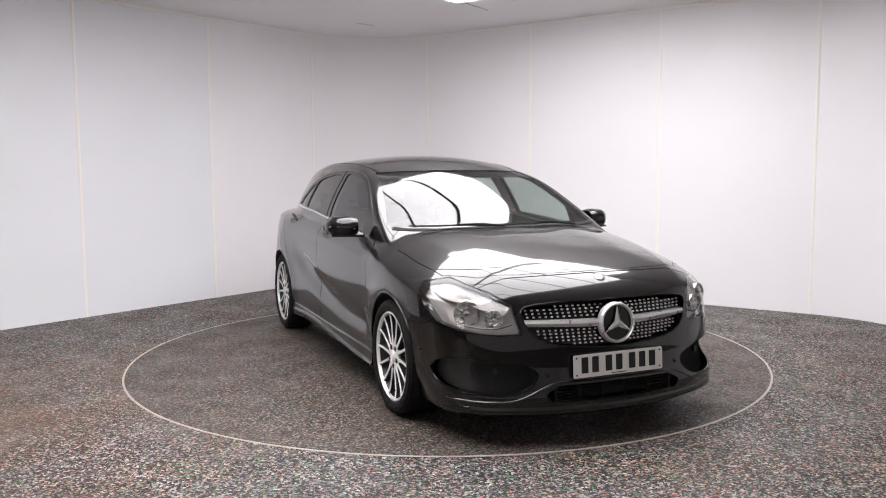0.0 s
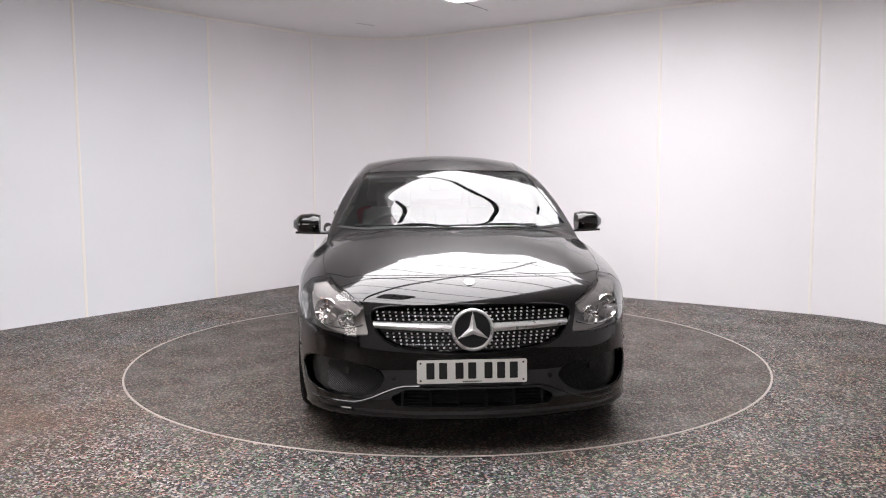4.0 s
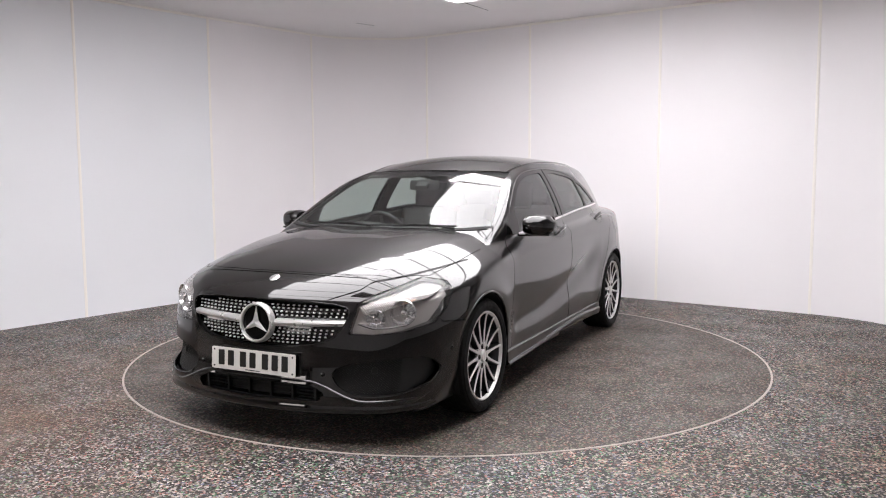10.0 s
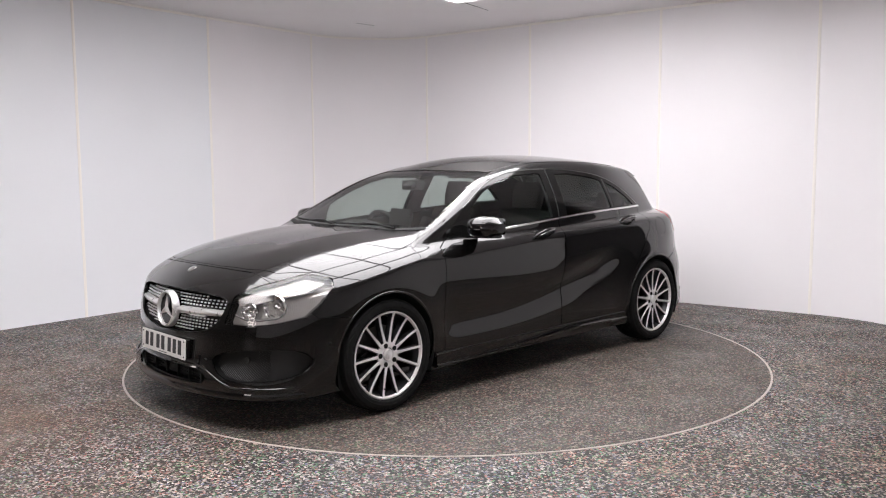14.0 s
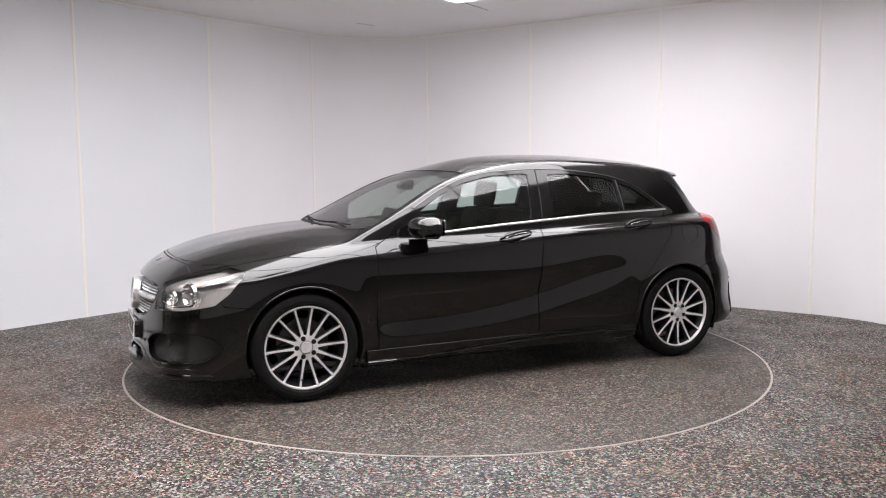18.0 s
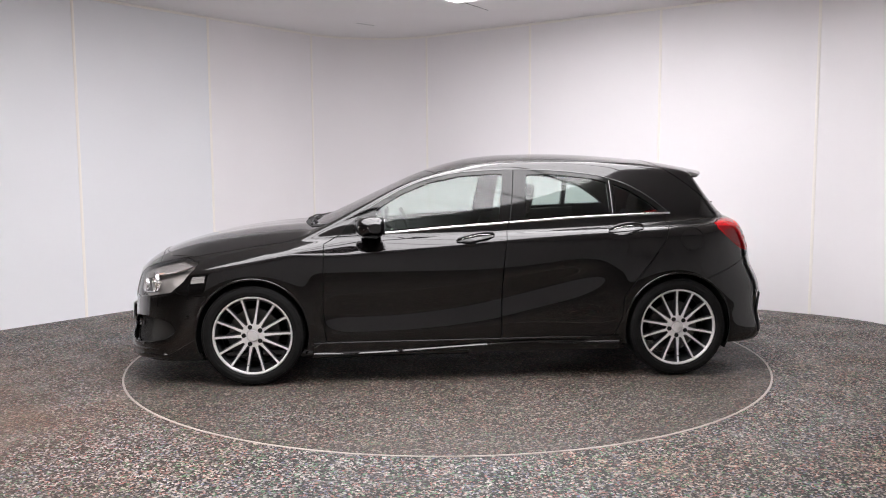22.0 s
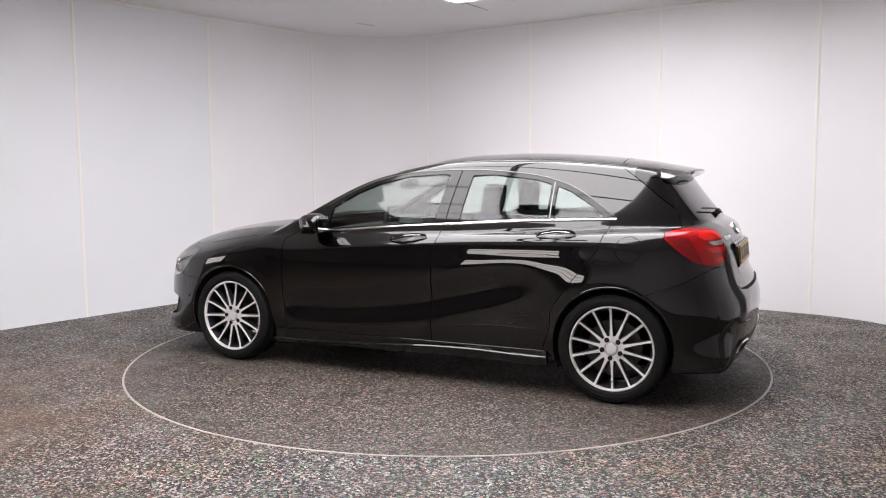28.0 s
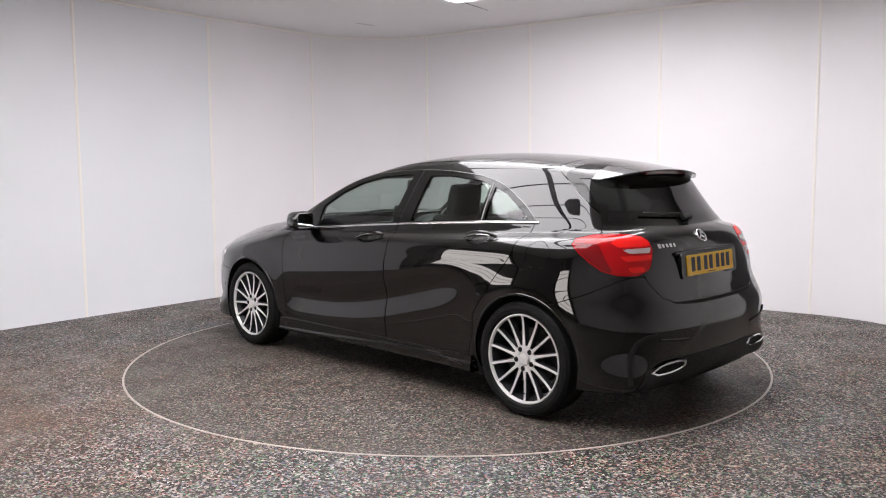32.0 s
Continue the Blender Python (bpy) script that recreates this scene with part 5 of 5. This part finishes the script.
# plate recess and plate
bm = bmesh.new()
p, n = on_end(0.0, 0.818, False, 0.0)
mrec = frame_at(p + Vector((0.012, 0, 0)), (-1, 0, 0.10))
prism(bm, rounded(0.31, 0.068, 0.02), -0.01, 0.0145, mrec)
part("plate_recess", bm, M_PIANO, tailgate, "dark plate recess", 40)
plate(tailgate, p + Vector((-0.0035, 0, 0)), (-1, 0, 0.10), M_PLATEY)
bm = bmesh.new()
pts = [on_end(y, 0.893 - 0.01 * (y / 0.33) ** 2, False, 0.006)[0] for y in np.linspace(-0.33, 0.33, 15)]
ribbon(bm, pts, [Vector((-1, 0, 0.3))] * 15, 0.02, 0.008)
part("grip_strip", bm, M_PAINT, tailgate, "", 40)
p, n = on_end(0.0, 0.962, False, 0.002)
mb = frame_at(p, n)
bm = bmesh.new()
lathe(bm, [(0.034, 0.0), (0.035, 0.006), (0.039, 0.008), (0.042, 0.005), (0.042, -0.004)], 40, mb)
b2 = part("tailgate_badge", bm, M_CHROME, tailgate, "chrome ring badge with three tapered arms", 50)
bm = bmesh.new()
for i in range(3):
    a0 = radians(90 + 120 * i)
    v = [bm.verts.new(mb @ Vector(q)) for q in ((0.036 * math.cos(a0), 0.036 * math.sin(a0), 0.004), (0, 0, 0.008), (0.009 * math.cos(a0 - 1.047), 0.009 * math.sin(a0 - 1.047), 0.003), (0.009 * math.cos(a0 + 1.047), 0.009 * math.sin(a0 + 1.047), 0.003))]
    bm.faces.new((v[0], v[1], v[2]))
    bm.faces.new((v[0], v[3], v[1]))
part("badge_arms", bm, M_CHROME, b2)
# model lettering as plain bars
for k, (w_, h_) in enumerate(((0.026, 0.024), (0.020, 0.020), (0.020, 0.020), (0.020, 0.020), (0.016, 0.022))):
    y = 0.430 - 0.032 * k
    p, n = on_end(y, 0.930, False, 0.001)
    bm = bmesh.new()
    prism(bm, rounded(w_ / 2, h_ / 2, 0.004, 3), 0.0, 0.003, frame_at(p, n))
    part("letter_bar", bm, M_CHROME, tailgate, "small chrome lettering bar")

# roof spoiler with brake light
bm = bmesh.new()
rings = []
NY = 26
for i in range(NY + 1):
    ts = -1 + 2 * i / NY
    t = abs(ts)
    y = 0.572 * ts
    xt = -1.700 + 0.060 * t**2 + 0.05 * t**6
    zt = 1.330 - 0.040 * t**2 - 0.012 * t**6
    x0 = -1.278 - 0.045 * t
    pts = []
    for j in range(7):
        u = j / 6
        x = x0 + (xt - x0) * u
        zs = on_top(x0, y, 0.0)[0].z
        sl = (on_top(x0 + 0.02, y)[0].z - on_top(x0 - 0.02, y)[0].z) / 0.04
        L_ = xt - x0
        st = (zt - zs) / L_ * 1.15
        zq = (2 * u**3 - 3 * u**2 + 1) * (zs + 0.001) + (u**3 - 2 * u**2 + u) * L_ * sl + (3 * u**2 - 2 * u**3) * zt + (u**3 - u**2) * L_ * st
        pts.append(Vector((x, y * (1 - 0.09 * u), zq)))
    ye, th = y * 0.91, 1 - 0.6 * t**4
    pts += [Vector((xt + 0.004, ye, zt - 0.010 * th)), Vector((xt + 0.05, ye, zt - 0.022 * th)), Vector((x0 - 0.20, y * 0.94, zt - 0.030 * th)), Vector((x0 - 0.02, y, pts[0].z - 0.03))]
    rings.append(pts)
loft(bm, rings)
sp = part("roof_spoiler", bm, M_PAINT, tailgate, "gloss black roof spoiler", 35)
bm = bmesh.new()
rings = []
for i in range(13):
    y = -0.20 + 0.40 * i / 12
    t = abs(y) / 0.585
    xt, zt = -1.700 + 0.060 * t**2, 1.330 - 0.040 * t**2
    rings.append([(xt + 0.010, y, zt - 0.011), (xt + 0.008, y, zt - 0.024), (xt + 0.03, y, zt - 0.026), (xt + 0.03, y, zt - 0.011)])
loft(bm, rings)
part("brake_light", bm, M_REDDARK, tailgate, "dark red high brake light")
# rear wiper
bm = bmesh.new()
run = [on_end(y, 1.070 + 0.05 * abs(y), False, 0.018)[0] for y in np.linspace(0.02, 0.36, 9)]
tube(bm, run, 0.006, 6)
part("rear_wiper", bm, M_PLASTIC, tailgate, "black rear wiper", 60)
bm = bmesh.new()
p, n = on_end(-0.01, 1.055, False, 0.012)
box(bm, -0.035, 0.055, -0.018, 0.018, -0.012, 0.014, frame_at(p, n), 0.008)
part("wiper_foot", bm, M_PLASTIC, tailgate, smooth=40)

# lower rear: dark diffuser, fins, exhaust finishers, vents
f_diff = both(outline_yz([(-0.05, 0.355), (0.36, 0.355), (0.66, 0.325), (0.72, 0.20), (-0.05, 0.17)]), lambda x, y, z: x + 1.75)
diff = clip(bumper_r, f_diff)
df = panel("rear_diffuser", shifted(diff, 0.006), M_PLASTIC, car, "matt black rear diffuser", 0.02)
for s in (1, -1):
    outer = [(0.352, 0.318), (0.365, 0.348), (0.44, 0.352), (0.52, 0.350), (0.585, 0.336), (0.650, 0.308), (0.600, 0.290), (0.53, 0.288), (0.46, 0.290), (0.40, 0.300)]
    ro = outer
    cy, cz = 0.49, 0.318
    ri = [(cy + (y - cy) * 0.86, cz + (z - cz) * 0.66) for y, z in ro]
    po = [on_end(s * y, z, False, 0.012)[0] for y, z in ro]
    pf = [on_end(s * (cy + (y - cy) * 0.95), cz + (z - cz) * 0.88, False, 0.020)[0] for y, z in ro]
    pi = [on_end(s * y, z, False, 0.016)[0] for y, z in ri]
    pd = [on_end(s * y, z, False, -0.04)[0] for y, z in ri]
    bm = bmesh.new()
    loft(bm, [po, pf, pi], cap=False)
    ex = part("exhaust_finisher", bm, M_CHROME, car, "chrome exhaust finisher", 50)
    bm = bmesh.new()
    vr = loft(bm, [[q + Vector((0.001, 0, 0)) for q in pi], [on_end(s * y, z, False, 0.0085)[0] for y, z in ri]], cap=False)
    bm.faces.new(vr[-1])
    part("exhaust_opening", bm, M_LINER, ex)
    # corner vent of the bumper
    bm = bmesh.new()
    run = [on_end(s * y, z, False, 0.004) for y, z in ((0.60, 0.492), (0.66, 0.490), (0.705, 0.462), (0.735, 0.40), (0.745, 0.33), (0.742, 0.26))]
    ribbon(bm, [p for p, n in run], [n for p, n in run], 0.026, 0.004)
    part("corner_blade", bm, M_LINER, car, "dark slot in the bumper corner", 50)
    p, n = on_end(s * 0.745, 0.520, False, 0.0)
    bm = bmesh.new()
    disc(bm, 0.010, 0.003, frame_at(p, n), 18, 0.001)
    part("parking_sensor", bm, M_PIANO, car, smooth=40)
    bm = bmesh.new()
    run = [on_end(s * y, 0.452 + 0.012 * t, False, 0.002) for y, t in ((0.36, 0), (0.44, 0.4), (0.52, 1), (0.58, 1.6))]
    ribbon(bm, [p for p, n in run], [n for p, n in run], 0.016, 0.004)
    part("rear_reflector", bm, M_PIANO, car, "dark bumper reflector strip", 40)
# black lip laid on as the shadow of the tailgate's lower step
bm = bmesh.new()
rings = []
for y in np.linspace(-0.44, 0.44, 23):
    p, n = on_end(float(y), 0.627 + 0.018 * (y / 0.44) ** 4, False, 0.0015)
    hh = 0.013 * (1 - (abs(y) / 0.44) ** 5) + 0.0012
    rings.append([p + Vector(q) for q in ((0.02, 0, hh), (0.0, 0, hh), (-0.002, 0, 0), (0.0, 0, -hh), (0.02, 0, -hh))])
loft(bm, rings)
part("tailgate_shadow_lip", bm, M_LINER, car, "dark lip for the shadow below the tailgate", 40)

# ---------------------------------------------------------------- cabin


def cushion(bm, w, h, d, m, n=7, puff=0.25):
    """A padded block: width y, height z, depth x."""
    rings = []
    for i in range(n + 1):
        t = i / n
        z = h * t
        k = math.sin(math.pi * min(max(t, 0.04), 0.96)) ** puff
        hw, hd = w / 2 * (0.82 + 0.18 * k), d / 2 * (0.55 + 0.45 * k)
        ring = []
        for j in range(20):
            a = 2 * math.pi * j / 20
            ca, sa = math.cos(a), math.sin(a)
            ring.append(m @ Vector((hd * math.copysign(abs(ca) ** 0.7, ca), hw * math.copysign(abs(sa) ** 0.6, sa), z)))
        rings.append(ring)
    loft(bm, rings)


def front_seat(y):
    bm = bmesh.new()
    cushion(bm, 0.50, 0.62, 0.15, pose(-0.19, y, 0.44, 0, -20))
    seat = part("front_seat", bm, M_SEAT, car, "black sports seat with headrest", 60)
    bm = bmesh.new()
    cushion(bm, 0.52, 0.54, 0.16, pose(-0.23, y, 0.40, 0, 82))
    part("seat_cushion", bm, M_SEAT, seat, smooth=60)
    bm = bmesh.new()
    cushion(bm, 0.27, 0.19, 0.10, pose(-0.415, y, 1.045, 0, -12))
    part("headrest", bm, M_SEAT, seat, smooth=60)
    for dy in (-0.06, 0.06):
        bm = bmesh.new()
        tube(bm, [(-0.395, y + dy, 1.0), (-0.415, y + dy, 1.09)], 0.006, 8)
        part("headrest_post", bm, M_CHROME, seat)
    for dy in (-0.2, 0.2):
        bm = bmesh.new()
        cushion(bm, 0.10, 0.46, 0.20, pose(-0.16, y + dy, 0.50, 0, -20))
        part("bolster", bm, M_SEAT, seat, smooth=60)


front_seat(0.36)
front_seat(-0.36)
bm = bmesh.new()
cushion(bm, 1.22, 0.58, 0.16, pose(-1.20, 0, 0.46, 0, -22))
bench = part("rear_bench", bm, M_SEAT, car, "black rear bench seat", 60)
bm = bmesh.new()
cushion(bm, 1.24, 0.50, 0.16, pose(-1.25, 0, 0.43, 0, 84))
part("seat_cushion", bm, M_SEAT, bench, smooth=60)
for y in (-0.38, 0.38):
    bm = bmesh.new()
    cushion(bm, 0.25, 0.15, 0.09, pose(-1.43, y, 0.985, 0, -12))
    part("headrest", bm, M_SEAT, bench, smooth=60)

# dashboard
bm = bmesh.new()
rings = []
for i in range(15):
    y = -0.70 + 1.40 * i / 14
    c = 0.12 * (y / 0.7) ** 2
    rings.append([(0.88 - c, y, 0.90), (0.74 - c * 0.6, y, 0.935), (0.60, y, 0.935), (0.50, y, 0.905), (0.44, y, 0.83), (0.46, y, 0.74), (0.55, y, 0.62), (0.88, y, 0.60)])
loft(bm, rings)
dash = part("dashboard", bm, M_DASH, car, "dark grey padded dashboard", 45)
bm = bmesh.new()
rings = []
for i in range(9):
    y = -0.36 + 0.20 * (i - 4) / 4
    k = math.cos(math.pi / 2 * (i - 4) / 4) ** 0.5 if abs(i - 4) < 4 else 0.0
    rings.append([(0.66, y, 0.925), (0.60, y, 0.935 + 0.050 * k), (0.50, y, 0.93 + 0.045 * k), (0.45, y, 0.90), (0.62, y, 0.88)])
loft(bm, rings)
part("instrument_hood", bm, M_DASH, dash, smooth=50)
bm = bmesh.new()
box(bm, -0.012, 0.012, -0.105, 0.105, -0.065, 0.065, pose(0.515, 0.02, 1.005, 0, -12), 0.006)
scr = part("centre_screen", bm, M_PLASTIC, dash, "free-standing black screen", 40)
bm = bmesh.new()
box(bm, -0.002, 0.0, -0.094, 0.094, -0.052, 0.052, pose(0.5005, 0.02, 1.0025, 0, -12))
part("screen_glass", bm, M_SCREEN, scr)
for y in (-0.12, 0.0, 0.12, 0.62, -0.62):
    bm = bmesh.new()
    lathe(bm, [(0.032, 0.0), (0.040, 0.004), (0.043, 0.0), (0.043, -0.02)], 20, frame_at((0.452, y, 0.845), (-1, 0, 0.3)))
    part("air_vent", bm, M_SATIN, dash, "round silver-rimmed air vent", 40)
bm = bmesh.new()
box(bm, -0.60, 0.50, -0.11, 0.11, 0.40, 0.62, None, 0.03)
part("centre_console", bm, M_DASH, car, smooth=40)
# steering wheel on the car's right
bm = bmesh.new()
mw = frame_at((0.32, -0.36, 0.865), (-0.92, 0, 0.40))
tube(bm, [mw @ Vector((0.182 * math.cos(2 * math.pi * i / 40), 0.182 * math.sin(2 * math.pi * i / 40), 0)) for i in range(40)], 0.016, 10, True)
sw = part("steering_wheel", bm, M_PLASTIC, car, "black three-spoke steering wheel", 60)
bm = bmesh.new()
cushion(bm, 0.15, 0.12, 0.05, mw @ pose(0, -0.06, 0.0, -90, 0, 90) @ pose(0, 0, 0))
part("wheel_boss", bm, M_PLASTIC, sw, smooth=60)
for a in (0, 180, 270):
    bm = bmesh.new()
    box(bm, 0.04, 0.175, -0.020, 0.020, -0.008, 0.008, mw @ pose(0, 0, 0, 0, 0, a), 0.004)
    part("wheel_spoke", bm, M_SATIN if a != 270 else M_PLASTIC, sw, smooth=40)
bm = bmesh.new()
tube(bm, [mw @ Vector((0, 0, -0.02)), mw @ Vector((0, 0, -0.22))], 0.03, 12)
part("steering_column", bm, M_DASH, sw)
# interior mirror and its sensor box
bm = bmesh.new()
cushion(bm, 0.235, 0.065, 0.035, pose(0.38, 0.0, 1.195, 0, -8))
im = part("interior_mirror", bm, M_PLASTIC, car, "black interior mirror", 60)
bm = bmesh.new()
box(bm, 0.0, 0.10, -0.045, 0.045, -0.016, 0.016, pose(0.345, 0, 1.255, 0, 25), 0.012)
part("sensor_box", bm, M_PLASTIC, im, smooth=40)
for y in (-0.36, 0.36):
    bm = bmesh.new()
    box(bm, -0.08, 0.08, -0.19, 0.19, -0.008, 0.008, pose(0.13, y, 1.300, 0, 14), 0.006)
    part("sun_visor", bm, M_BEIGE, car, smooth=40)
# headlining
bm = bmesh.new()
rings = []
for i in range(15):
    x = 0.12 - 1.55 * i / 14
    rings.append([(x, y, on_top(x, y, -0.045)[0].z) for y in np.linspace(-0.50, 0.50, 9)])
vr = [[bm.verts.new(p) for p in r] for r in rings]
for a, b in zip(vr, vr[1:]):
    for j in range(8):
        bm.faces.new((a[j], a[j + 1], b[j + 1], b[j]))
part("headlining", bm, M_BEIGE, car, "grey headlining", 60)
# inner door cards
for s in (1, -1):
    for x0, x1 in ((0.86, -0.20), (-0.26, -1.02)):
        bm = bmesh.new()
        rings = []
        for i in range(9):
            x = x0 + (x1 - x0) * i / 8
            zb = float(belt_z(x)) + 0.0
            y = on_side(x, zb, 1)[0].y
            rings.append([(x, s * (y - 0.04), zb - 0.005), (x, s * (y - 0.07), zb - 0.01), (x, s * (y - 0.10), zb - 0.16), (x, s * (y - 0.13), zb - 0.25), (x, s * (y - 0.09), zb - 0.40), (x, s * (y - 0.06), 0.30), (x, s * (y - 0.03), 0.30)])
        loft(bm, rings)
        part("door_card", bm, M_DASH, car, "dark door trim", 45)


def psi(t):
    return -66.45 - 4.95 * t


def motions():
    rows_disc, rows_car = [], []
    for i in range(65):
        t = i * 0.5
        turn = pose(0, 0, 0, 0, 0, psi(t))
        rows_disc.append((t, turn))
        rows_car.append((t, turn @ pose(-0.075, -0.017, 0)))
    walk(turntable, rows_disc)
    walk(car, rows_car)


motions()
